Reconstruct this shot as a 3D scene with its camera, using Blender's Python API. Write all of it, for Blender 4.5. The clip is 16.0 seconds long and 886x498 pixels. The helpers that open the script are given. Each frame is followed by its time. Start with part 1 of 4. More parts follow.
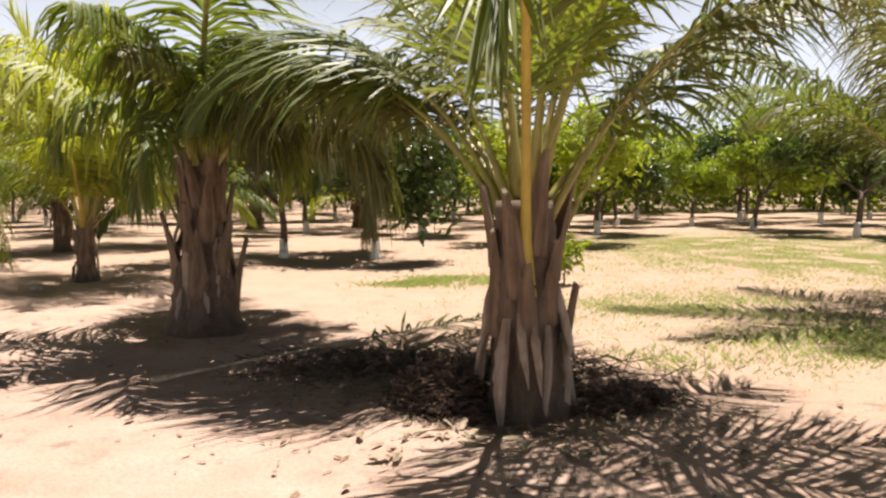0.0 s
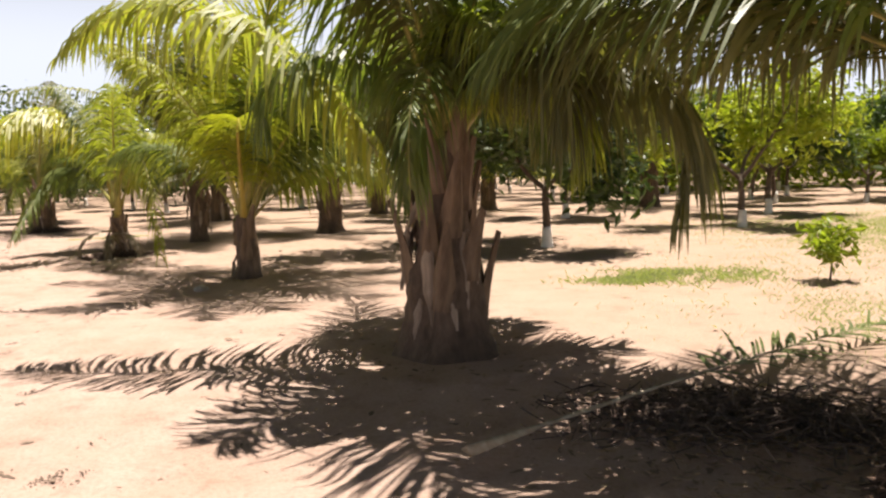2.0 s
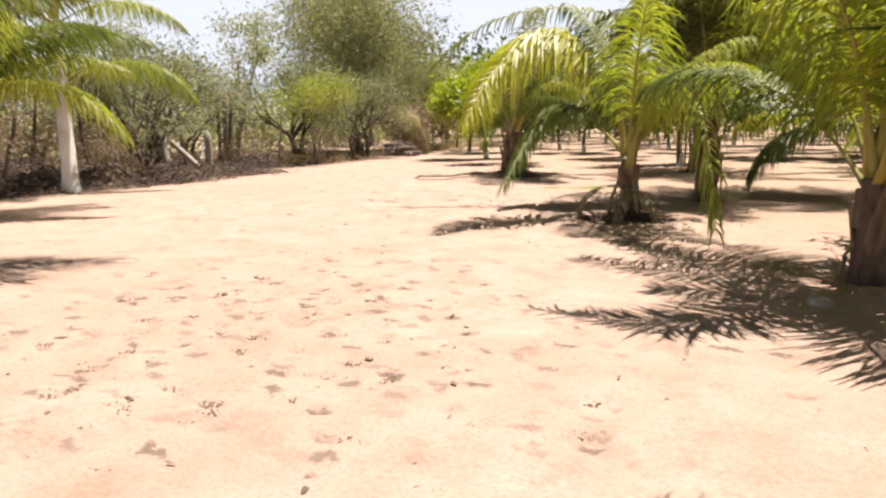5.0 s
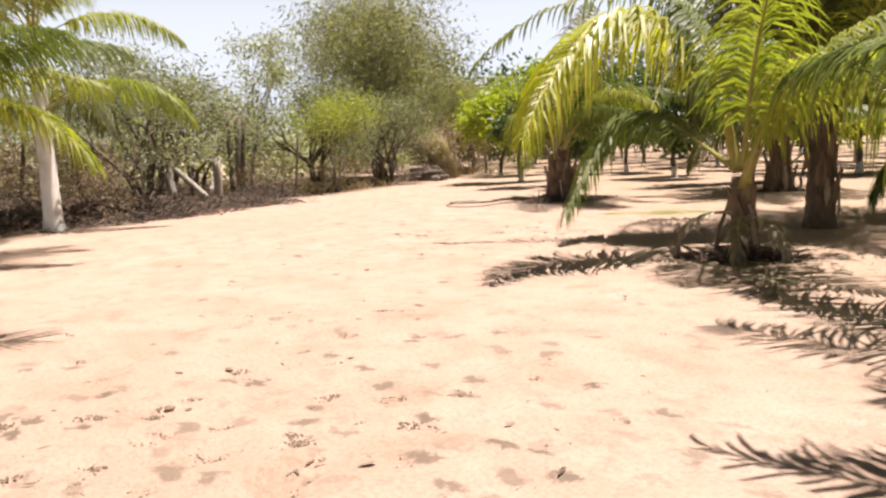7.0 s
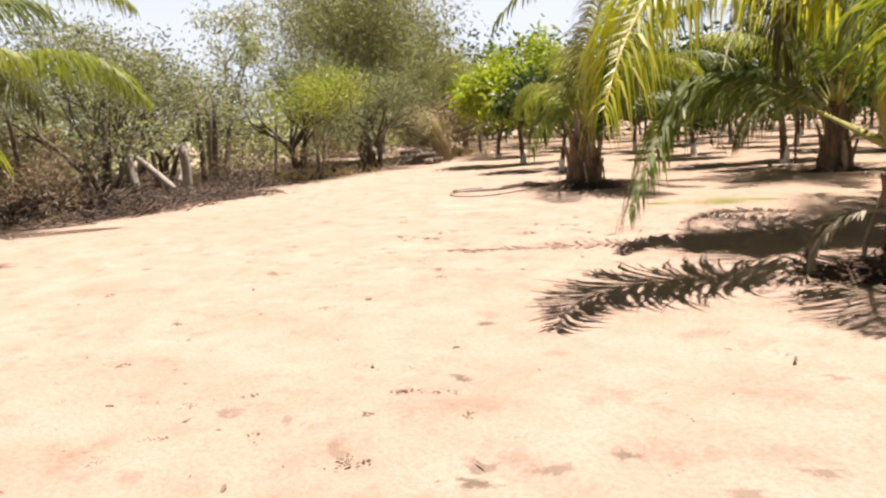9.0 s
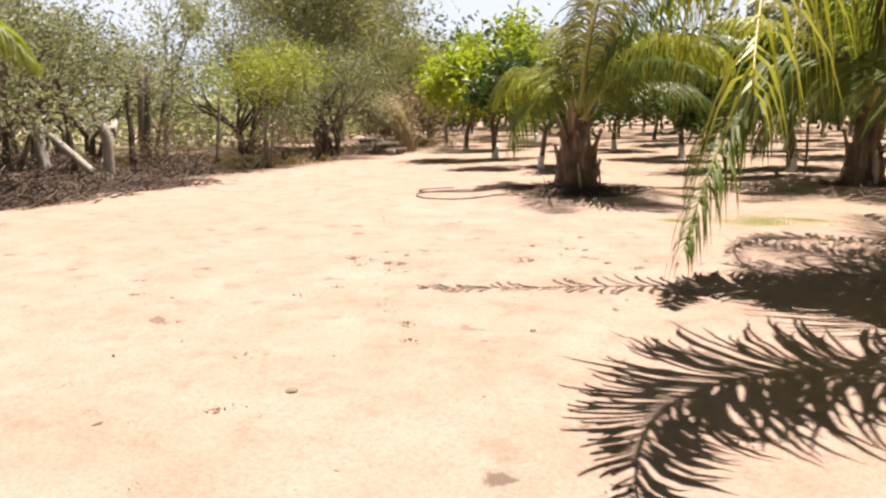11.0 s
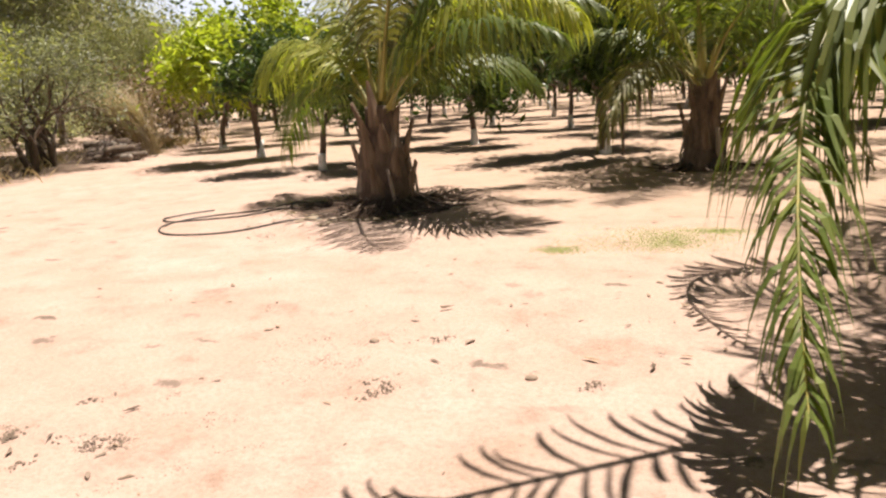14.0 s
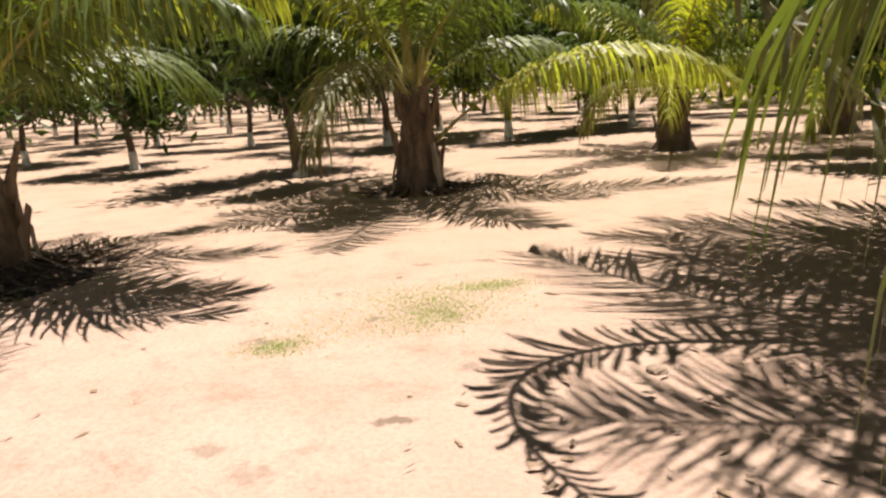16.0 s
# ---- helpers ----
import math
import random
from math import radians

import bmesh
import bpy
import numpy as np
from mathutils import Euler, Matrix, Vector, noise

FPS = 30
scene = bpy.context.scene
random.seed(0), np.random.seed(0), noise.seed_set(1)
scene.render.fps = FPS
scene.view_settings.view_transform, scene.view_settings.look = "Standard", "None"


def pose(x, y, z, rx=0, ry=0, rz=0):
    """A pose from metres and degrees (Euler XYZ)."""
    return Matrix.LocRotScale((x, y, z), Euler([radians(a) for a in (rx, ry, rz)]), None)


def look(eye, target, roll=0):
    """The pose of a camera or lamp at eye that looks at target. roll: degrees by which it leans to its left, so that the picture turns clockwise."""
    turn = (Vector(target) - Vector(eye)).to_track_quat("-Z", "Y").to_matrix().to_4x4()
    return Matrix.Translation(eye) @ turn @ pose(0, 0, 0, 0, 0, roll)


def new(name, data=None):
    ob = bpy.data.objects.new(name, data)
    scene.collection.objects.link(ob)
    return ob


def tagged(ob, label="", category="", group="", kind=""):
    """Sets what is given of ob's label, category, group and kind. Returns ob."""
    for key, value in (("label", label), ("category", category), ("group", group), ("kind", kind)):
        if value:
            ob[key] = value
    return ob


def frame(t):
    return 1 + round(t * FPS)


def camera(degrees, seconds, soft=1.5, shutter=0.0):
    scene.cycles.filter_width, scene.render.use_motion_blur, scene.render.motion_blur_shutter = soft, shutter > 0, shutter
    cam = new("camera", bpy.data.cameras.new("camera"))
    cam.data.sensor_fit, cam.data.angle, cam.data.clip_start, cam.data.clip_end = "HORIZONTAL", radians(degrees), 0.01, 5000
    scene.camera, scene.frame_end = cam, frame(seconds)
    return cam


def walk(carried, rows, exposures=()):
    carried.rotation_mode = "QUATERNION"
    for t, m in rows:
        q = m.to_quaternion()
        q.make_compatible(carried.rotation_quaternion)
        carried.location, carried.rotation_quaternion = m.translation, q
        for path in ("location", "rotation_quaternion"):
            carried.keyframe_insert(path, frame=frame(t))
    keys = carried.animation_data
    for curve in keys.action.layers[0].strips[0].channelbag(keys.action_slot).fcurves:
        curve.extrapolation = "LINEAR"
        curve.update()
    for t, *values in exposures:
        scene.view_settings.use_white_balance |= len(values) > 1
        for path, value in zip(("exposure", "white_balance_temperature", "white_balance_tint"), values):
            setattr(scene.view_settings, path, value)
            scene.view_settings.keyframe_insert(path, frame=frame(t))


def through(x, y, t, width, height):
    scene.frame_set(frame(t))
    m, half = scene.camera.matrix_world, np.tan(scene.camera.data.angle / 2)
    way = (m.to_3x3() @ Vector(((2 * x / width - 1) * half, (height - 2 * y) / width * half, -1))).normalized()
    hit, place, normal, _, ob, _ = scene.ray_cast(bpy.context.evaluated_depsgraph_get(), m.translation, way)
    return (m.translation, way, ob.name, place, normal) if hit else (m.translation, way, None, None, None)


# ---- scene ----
cam = camera(62.5, 16.0, soft=2.45)
METRES, EYE, TILT, LEAN, TURN = 20.27, 1.5, 0.0, 0.0, 0.0
ROWS = [
    (0.0, 0.0, 0.0, 0.0, -0.04, -4.82, 0.46),
    (0.5, -0.0205, 0.0214, -0.0009, -3.53, -5.45, 0.62),
    (1.0, -0.0425, 0.0409, -0.0006, -1.55, -5.35, 0.91),
    (1.5, -0.0677, 0.0651, 0.0005, 2.61, -5.77, 1.51),
    (2.0, -0.0908, 0.0877, 0.0, 6.37, -6.24, 1.74),
    (2.5, -0.1167, 0.1128, 0.001, 11.32, -7.09, 0.87),
    (3.0, -0.1422, 0.1339, 0.0009, 19.31, -8.53, 0.32),
    (3.5, -0.1669, 0.1594, 0.0011, 25.14, -10.42, -0.16),
    (4.0, -0.1958, 0.1825, -0.0006, 29.45, -13.57, 0.19),
    (4.5, -0.2223, 0.2068, 0.0002, 35.52, -11.48, 0.52),
    (5.0, -0.2457, 0.2271, -0.0005, 37.98, -9.79, 1.09),
    (7.5, -0.3616, 0.3408, -0.0071, 40.13, -7.62, 3.04),
    (8.0, -0.3864, 0.3597, -0.0066, 40.82, -7.97, 3.55),
    (8.5, -0.409, 0.38, -0.0065, 39.3, -8.95, 3.96),
    (11.0, -0.5082, 0.4927, -0.0073, 35.45, -10.32, 1.17),
    (11.5, -0.5283, 0.5145, -0.0057, 30.47, -11.61, 2.22),
    (12.0, -0.5454, 0.537, -0.0075, 25.85, -12.33, 2.45),
    (12.5, -0.5628, 0.5618, -0.0064, 21.46, -12.11, 2.99),
    (13.0, -0.5787, 0.5845, -0.0046, 18.68, -11.82, 3.88),
    (13.5, -0.5912, 0.6075, -0.0044, 17.71, -11.87, 3.64),
    (14.0, -0.6046, 0.634, -0.0047, 16.77, -12.2, 3.68),
    (14.5, -0.6167, 0.6624, -0.0051, 17.14, -11.88, 4.45),
    (15.0, -0.6242, 0.6928, -0.0063, 14.21, -12.31, 5.53),
    (15.5, -0.6253, 0.7219, -0.0081, 6.65, -13.07, 4.32),
    (16.0, -0.6272, 0.7481, -0.0093, -8.13, -12.51, 3.53),
]
walk(cam, [(t, pose(0, 0, EYE, TILT, LEAN, TURN) @ pose(METRES * x, METRES * y, METRES * z, 90 + pitch, roll, yaw)) for t, x, y, z, yaw, pitch, roll in ROWS])


# ---------------------------------------------------------------- world and light
SUN_DIR = Vector((0.15, 0.25, 1.0)).normalized()
world = bpy.data.worlds.new("world")
scene.world = world
world.use_nodes = True
wn, wl = world.node_tree.nodes, world.node_tree.links
sky = wn.new("ShaderNodeTexSky")
sky.sky_type, sky.sun_disc = "NISHITA", False
sky.sun_elevation = math.asin(SUN_DIR.z)
sky.sun_rotation = math.atan2(SUN_DIR.x, SUN_DIR.y)
sky.dust_density, sky.air_density = 0.7, 0.8
wn["Background"].inputs["Strength"].default_value = 0.010
# dusty white haze, thickening smoothly towards the horizon
wtc, wsep = wn.new("ShaderNodeTexCoord"), wn.new("ShaderNodeSeparateXYZ")
wl.new(wtc.outputs["Generated"], wsep.inputs[0])
haze = wn.new("ShaderNodeMapRange")
haze.interpolation_type = "SMOOTHSTEP"
haze.inputs[1].default_value, haze.inputs[2].default_value, haze.inputs[3].default_value, haze.inputs[4].default_value = 0.14, 0.44, 0.92, 0.0
wl.new(wsep.outputs["Z"], haze.inputs[0])
wmix = wn.new("ShaderNodeMix")
wmix.data_type = "RGBA"
wl.new(haze.outputs[0], wmix.inputs[0])
wl.new(sky.outputs["Color"], wmix.inputs[6])
wmix.inputs[7].default_value = (41.0, 42.6, 48.0, 1)
wl.new(wmix.outputs[2], wn["Background"].inputs["Color"])
sun_data = bpy.data.lights.new("sun", "SUN")
sun_data.energy, sun_data.angle, sun_data.color = 5.0, radians(0.53), (1.0, 0.905, 0.82)
sun = new("sun", sun_data)
sun.matrix_world = look(SUN_DIR * 60, (0, 0, 0))
scene.view_settings.exposure = 1.27


# ---------------------------------------------------------------- materials
def nodes_of(name):
    m = bpy.data.materials.new(name)
    m.use_nodes = True
    n = m.node_tree.nodes
    return m, n, m.node_tree.links, n["Principled BSDF"]


def ramp(n, stops):
    r = n.new("ShaderNodeValToRGB")
    e = r.color_ramp.elements
    while len(e) < len(stops):
        e.new(0.5)
    for el, (p, c) in zip(e, stops):
        el.position, el.color = p, (*c, 1)
    return r


def noise_node(n, l, scale, detail=6, rough=0.6, vec=None):
    t = n.new("ShaderNodeTexNoise")
    t.inputs["Scale"].default_value, t.inputs["Detail"].default_value, t.inputs["Roughness"].default_value = scale, detail, rough
    if vec:
        l.new(vec, t.inputs["Vector"])
    return t


def mixc(n, l, fac, a, b, mode="MIX"):
    m = n.new("ShaderNodeMix")
    m.data_type, m.blend_type = "RGBA", mode
    for sock, v in ((m.inputs[0], fac), (m.inputs[6], a), (m.inputs[7], b)):
        if isinstance(v, (int, float)):
            sock.default_value = v
        elif isinstance(v, tuple):
            sock.default_value = (*v, 1)
        else:
            l.new(v, sock)
    return m.outputs[2]


def bump(n, l, bsdf, height, strength, dist):
    b = n.new("ShaderNodeBump")
    b.inputs["Strength"].default_value, b.inputs["Distance"].default_value = strength, dist
    l.new(height, b.inputs["Height"])
    l.new(b.outputs["Normal"], bsdf.inputs["Normal"])


def leaf_mat(name, dark, mid, light, through=0.45, rough=0.45, glow=1.5):
    """Leaf blade: colour differs from blade to blade and plant part to plant part; light passes through it."""
    m, n, l, b = nodes_of(name)
    geo, info = n.new("ShaderNodeNewGeometry"), n.new("ShaderNodeObjectInfo")
    add = n.new("ShaderNodeMath")
    add.operation = "MULTIPLY_ADD"
    l.new(info.outputs["Random"], add.inputs[0])
    add.inputs[1].default_value = 0.45
    half = n.new("ShaderNodeMath")
    half.operation = "MULTIPLY"
    l.new(geo.outputs["Random Per Island"], half.inputs[0])
    half.inputs[1].default_value = 0.55
    l.new(half.outputs[0], add.inputs[2])
    r = ramp(n, [(0.1, dark), (0.5, mid), (0.9, light)])
    l.new(add.outputs[0], r.inputs[0])
    tc = n.new("ShaderNodeTexCoord")
    nz = noise_node(n, l, 9, 3, 0.6, tc.outputs["Object"])
    col = mixc(n, l, 0.35, r.outputs[0], mixc(n, l, nz.outputs[0], dark, light))
    l.new(col, b.inputs["Base Color"])
    b.inputs["Roughness"].default_value = rough
    tr = n.new("ShaderNodeBsdfTranslucent")
    l.new(mixc(n, l, 1.0, col, (glow, glow * 1.05, 0.55), "MULTIPLY"), tr.inputs["Color"])
    mx = n.new("ShaderNodeMixShader")
    mx.inputs[0].default_value = through
    l.new(b.outputs[0], mx.inputs[1])
    l.new(tr.outputs[0], mx.inputs[2])
    l.new(mx.outputs[0], n["Material Output"].inputs["Surface"])
    return m


def rough_mat(name, a, b_, scale, stretch=(1, 1, 1), rough=0.85, bstr=0.6, bdist=0.02, dirt=None, vary=0.25):
    """Bark, husk, wood, dry matter: two colours mixed by stretched grain, blotches and relief."""
    m, n, l, b = nodes_of(name)
    tc, mp = n.new("ShaderNodeTexCoord"), n.new("ShaderNodeMapping")
    l.new(tc.outputs["Object"], mp.inputs[0])
    mp.inputs["Scale"].default_value = stretch
    fine = noise_node(n, l, scale, 8, 0.65, mp.outputs[0])
    blot = noise_node(n, l, scale * 0.18, 3, 0.5, tc.outputs["Object"])
    r = ramp(n, [(0.32, a), (0.68, b_)])
    l.new(fine.outputs[0], r.inputs[0])
    col = r.outputs[0]
    dark = tuple(c * 0.55 for c in a) if dirt is None else dirt
    rb = ramp(n, [(0.45, (0, 0, 0)), (0.7, (1, 1, 1))])
    l.new(blot.outputs[0], rb.inputs[0])
    sc = n.new("ShaderNodeMath")
    sc.operation = "MULTIPLY"
    l.new(rb.outputs[0], sc.inputs[0])
    sc.inputs[1].default_value = 0.7
    col = mixc(n, l, sc.outputs[0], col, dark)
    geo = n.new("ShaderNodeNewGeometry")
    hv = n.new("ShaderNodeHueSaturation")
    mr = n.new("ShaderNodeMapRange")
    mr.inputs[3].default_value, mr.inputs[4].default_value = 1 - vary, 1 + vary
    l.new(geo.outputs["Random Per Island"], mr.inputs[0])
    l.new(mr.outputs[0], hv.inputs["Value"])
    l.new(col, hv.inputs["Color"])
    l.new(hv.outputs[0], b.inputs["Base Color"])
    b.inputs["Roughness"].default_value = rough
    bump(n, l, b, fine.outputs[0], bstr, bdist)
    return m


PALM_FRESH = leaf_mat("palm_leaf_fresh", (0.11, 0.15, 0.022), (0.22, 0.255, 0.04), (0.38, 0.37, 0.09), 0.48, 0.5, 1.5)
PALM_GREEN = leaf_mat("palm_leaf_green", (0.05, 0.08, 0.018), (0.10, 0.14, 0.028), (0.20, 0.225, 0.055), 0.38, 0.48, 1.4)
PALM_OLD = leaf_mat("palm_leaf_old", (0.06, 0.068, 0.026), (0.115, 0.12, 0.042), (0.24, 0.215, 0.08), 0.32, 0.52, 1.3)
PALM_YELLOW = leaf_mat("palm_leaf_yellow", (0.18, 0.22, 0.02), (0.30, 0.32, 0.03), (0.42, 0.39, 0.05), 0.5, 0.4, 1.4)
PALM_DRY = leaf_mat("palm_leaf_dry", (0.14, 0.10, 0.06), (0.27, 0.21, 0.14), (0.42, 0.35, 0.25), 0.15, 0.7, 1.0)
RACHIS = rough_mat("palm_rachis", (0.22, 0.21, 0.05), (0.36, 0.30, 0.08), 14, (1, 1, 0.2), 0.5, 0.2, 0.004)
RACHIS_YELLOW = rough_mat("palm_rachis_yellow", (0.34, 0.26, 0.04), (0.48, 0.36, 0.07), 10, (1, 1, 0.2), 0.45, 0.2, 0.004, (0.20, 0.14, 0.04))
RACHIS_DRY = rough_mat("palm_rachis_dry", (0.26, 0.20, 0.13), (0.45, 0.38, 0.28), 14, (1, 1, 0.2), 0.8, 0.3, 0.005)
BOLE = rough_mat("palm_bole", (0.060, 0.040, 0.027), (0.18, 0.125, 0.085), 11, (1, 1, 0.35), 0.9, 0.8, 0.03)
STUB = rough_mat("palm_leaf_base", (0.075, 0.047, 0.028), (0.24, 0.165, 0.105), 13, (1, 1, 0.16), 0.85, 0.7, 0.015, vary=0.35)
SHEATH = rough_mat("palm_sheath", (0.16, 0.115, 0.08), (0.44, 0.35, 0.27), 16, (1, 1, 0.12), 0.85, 0.6, 0.01, vary=0.4)
WHITEWASH = rough_mat("whitewash", (0.66, 0.64, 0.60), (0.80, 0.79, 0.76), 9, (1, 1, 0.4), 0.9, 0.4, 0.01, (0.38, 0.33, 0.27), 0.08)
BARK = rough_mat("orchard_bark", (0.07, 0.05, 0.035), (0.17, 0.125, 0.09), 18, (1, 1, 0.3), 0.9, 0.7, 0.02)
BARK_GREY = rough_mat("scrub_bark", (0.15, 0.12, 0.095), (0.34, 0.29, 0.24), 18, (1, 1, 0.3), 0.9, 0.7, 0.02)
PALE_WOOD = rough_mat("bleached_wood", (0.24, 0.20, 0.165), (0.46, 0.41, 0.36), 14, (1, 1, 0.15), 0.85, 0.5, 0.01)
TWIG = rough_mat("dry_twig", (0.055, 0.037, 0.027), (0.17, 0.12, 0.088), 20, (1, 1, 1), 0.9, 0.3, 0.01, vary=0.45)
LITTER = rough_mat("dry_leaf", (0.12, 0.075, 0.045), (0.30, 0.21, 0.13), 20, (1, 1, 1), 0.8, 0.3, 0.01, vary=0.5)
HUSK = rough_mat("husk_fibre", (0.05, 0.032, 0.023), (0.16, 0.105, 0.07), 20, (1, 1, 1), 0.95, 0.3, 0.01, vary=0.5)
SOIL_CRUMB = rough_mat("soil_crumb", (0.13, 0.095, 0.066), (0.25, 0.185, 0.135), 30, (1, 1, 1), 0.95, 0.4, 0.01, vary=0.3)
HOSE = rough_mat("black_hose", (0.030, 0.027, 0.025), (0.07, 0.062, 0.055), 22, (1, 1, 1), 0.5, 0.2, 0.003, vary=0.1)
MANGO_DARK = leaf_mat("orchard_leaf_dark", (0.022, 0.045, 0.012), (0.045, 0.08, 0.018), (0.10, 0.14, 0.03), 0.25, 0.38, 1.4)
MANGO_LIGHT = leaf_mat("orchard_leaf_light", (0.13, 0.18, 0.02), (0.22, 0.28, 0.03), (0.36, 0.39, 0.06), 0.52, 0.4, 1.4)
SCRUB_LEAF = leaf_mat("scrub_leaf_grey", (0.075, 0.085, 0.045), (0.29, 0.305, 0.19), (0.54, 0.54, 0.41), 0.42, 0.5, 1.2)
SCRUB_BRIGHT = leaf_mat("scrub_leaf_bright", (0.22, 0.26, 0.055), (0.36, 0.385, 0.085), (0.50, 0.49, 0.15), 0.45, 0.5, 1.3)
CASU_LEAF = leaf_mat("needle_leaf", (0.09, 0.095, 0.048), (0.32, 0.31, 0.175), (0.54, 0.52, 0.34), 0.48, 0.6, 1.2)
TAN_GRASS = leaf_mat("dry_grass", (0.28, 0.21, 0.13), (0.42, 0.33, 0.22), (0.58, 0.48, 0.34), 0.3, 0.7, 1.1)
DRY_LEAF = leaf_mat("dry_scrub_leaf", (0.12, 0.085, 0.055), (0.25, 0.18, 0.12), (0.42, 0.32, 0.22), 0.25, 0.7, 1.1)
GRASS = leaf_mat("grass_blade", (0.18, 0.225, 0.08), (0.28, 0.33, 0.13), (0.41, 0.42, 0.22), 0.35, 0.5, 1.3)


def sand_mat():
    m, n, l, b = nodes_of("sandy_soil")
    tc = n.new("ShaderNodeTexCoord")
    pos = tc.outputs["Object"]
    big = noise_node(n, l, 0.22, 4, 0.55, pos)
    med = noise_node(n, l, 1.6, 6, 0.6, pos)
    fine = noise_node(n, l, 38, 6, 0.7, pos)
    grit = noise_node(n, l, 190, 3, 0.6, pos)
    r1 = ramp(n, [(0.3, (0.357, 0.248, 0.190)), (0.52, (0.407, 0.297, 0.241)), (0.72, (0.442, 0.333, 0.277))])
    l.new(med.outputs[0], r1.inputs[0])
    rb = ramp(n, [(0.36, (0, 0, 0)), (0.66, (1, 1, 1))])
    l.new(big.outputs[0], rb.inputs[0])
    col = mixc(n, l, rb.outputs[0], r1.outputs[0], mixc(n, l, 0.35, r1.outputs[0], (0.35, 0.24, 0.178)))
    rf = ramp(n, [(0.32, (0.62, 0.58, 0.54)), (0.55, (1, 1, 1))])
    l.new(fine.outputs[0], rf.inputs[0])
    col = mixc(n, l, 0.55, col, rf.outputs[0], "MULTIPLY")
    scuff = noise_node(n, l, 2.6, 5, 0.7, pos)
    rs = ramp(n, [(0.53, (1, 1, 1)), (0.70, (0.74, 0.70, 0.67))])
    l.new(scuff.outputs[0], rs.inputs[0])
    col = mixc(n, l, 0.8, col, rs.outputs[0], "MULTIPLY")
    # shade in trodden footprints, painted as small dark smudges crowded on one stretch of the track
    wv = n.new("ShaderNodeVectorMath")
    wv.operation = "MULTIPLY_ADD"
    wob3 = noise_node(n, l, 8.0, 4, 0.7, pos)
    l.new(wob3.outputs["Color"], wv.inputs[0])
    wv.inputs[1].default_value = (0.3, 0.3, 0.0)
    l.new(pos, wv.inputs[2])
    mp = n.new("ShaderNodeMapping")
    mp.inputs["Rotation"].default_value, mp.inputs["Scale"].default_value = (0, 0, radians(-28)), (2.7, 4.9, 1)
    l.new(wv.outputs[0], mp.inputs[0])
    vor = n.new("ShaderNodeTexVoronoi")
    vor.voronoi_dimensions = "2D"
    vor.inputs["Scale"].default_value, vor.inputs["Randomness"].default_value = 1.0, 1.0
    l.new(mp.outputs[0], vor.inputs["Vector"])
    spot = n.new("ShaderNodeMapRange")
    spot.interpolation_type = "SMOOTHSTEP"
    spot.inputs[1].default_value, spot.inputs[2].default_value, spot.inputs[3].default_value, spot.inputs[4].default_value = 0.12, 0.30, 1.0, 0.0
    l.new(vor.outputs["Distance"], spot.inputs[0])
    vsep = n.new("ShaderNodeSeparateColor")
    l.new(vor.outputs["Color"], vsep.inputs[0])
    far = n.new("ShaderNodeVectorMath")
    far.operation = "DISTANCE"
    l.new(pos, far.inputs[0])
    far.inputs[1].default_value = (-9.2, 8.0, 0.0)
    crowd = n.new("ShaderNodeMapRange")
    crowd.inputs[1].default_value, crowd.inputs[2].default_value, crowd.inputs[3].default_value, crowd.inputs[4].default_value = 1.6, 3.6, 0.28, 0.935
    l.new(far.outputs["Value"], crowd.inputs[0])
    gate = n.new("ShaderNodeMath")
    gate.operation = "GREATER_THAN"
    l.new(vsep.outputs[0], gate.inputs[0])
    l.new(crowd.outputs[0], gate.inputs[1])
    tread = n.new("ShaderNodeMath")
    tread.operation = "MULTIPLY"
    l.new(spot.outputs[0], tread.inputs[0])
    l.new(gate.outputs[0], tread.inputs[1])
    dent_shade = n.new("ShaderNodeMath")
    dent_shade.operation = "MULTIPLY"
    l.new(tread.outputs[0], dent_shade.inputs[0])
    l.new(vsep.outputs[1], dent_shade.inputs[1])
    col = mixc(n, l, dent_shade.outputs[0], col, (0.15, 0.112, 0.087))
    # redder, darker orchard soil with a thin green cover away from the track
    sep = n.new("ShaderNodeSeparateXYZ")
    l.new(pos, sep.inputs[0])
    line = n.new("ShaderNodeMath")          # distance to the palm row, positive on the orchard side
    line.operation = "MULTIPLY_ADD"
    l.new(sep.outputs["X"], line.inputs[0])
    line.inputs[1].default_value = 0.72
    sc = n.new("ShaderNodeMath")
    sc.operation = "MULTIPLY_ADD"
    l.new(sep.outputs["Y"], sc.inputs[0])
    sc.inputs[1].default_value, sc.inputs[2].default_value = 0.69, -3.6
    l.new(sc.outputs[0], line.inputs[2])
    wob = n.new("ShaderNodeMath")
    wob.operation = "MULTIPLY_ADD"
    l.new(med.outputs[0], wob.inputs[0])
    wob.inputs[1].default_value = 5.0
    l.new(line.outputs[0], wob.inputs[2])
    side = n.new("ShaderNodeMapRange")
    side.inputs[1].default_value, side.inputs[2].default_value = 1.5, 6.0
    l.new(wob.outputs[0], side.inputs[0])
    half = n.new("ShaderNodeMath")
    half.operation = "MULTIPLY"
    l.new(side.outputs[0], half.inputs[0])
    half.inputs[1].default_value = 0.42
    col = mixc(n, l, half.outputs[0], col, (0.31, 0.222, 0.14))
    # leaf mould under the scrub on the far side of the track
    ex = n.new("ShaderNodeMath")
    ex.operation = "MULTIPLY_ADD"
    l.new(sep.outputs["Y"], ex.inputs[0])
    ex.inputs[1].default_value, ex.inputs[2].default_value = -0.31, -18.1
    dx = n.new("ShaderNodeMath")
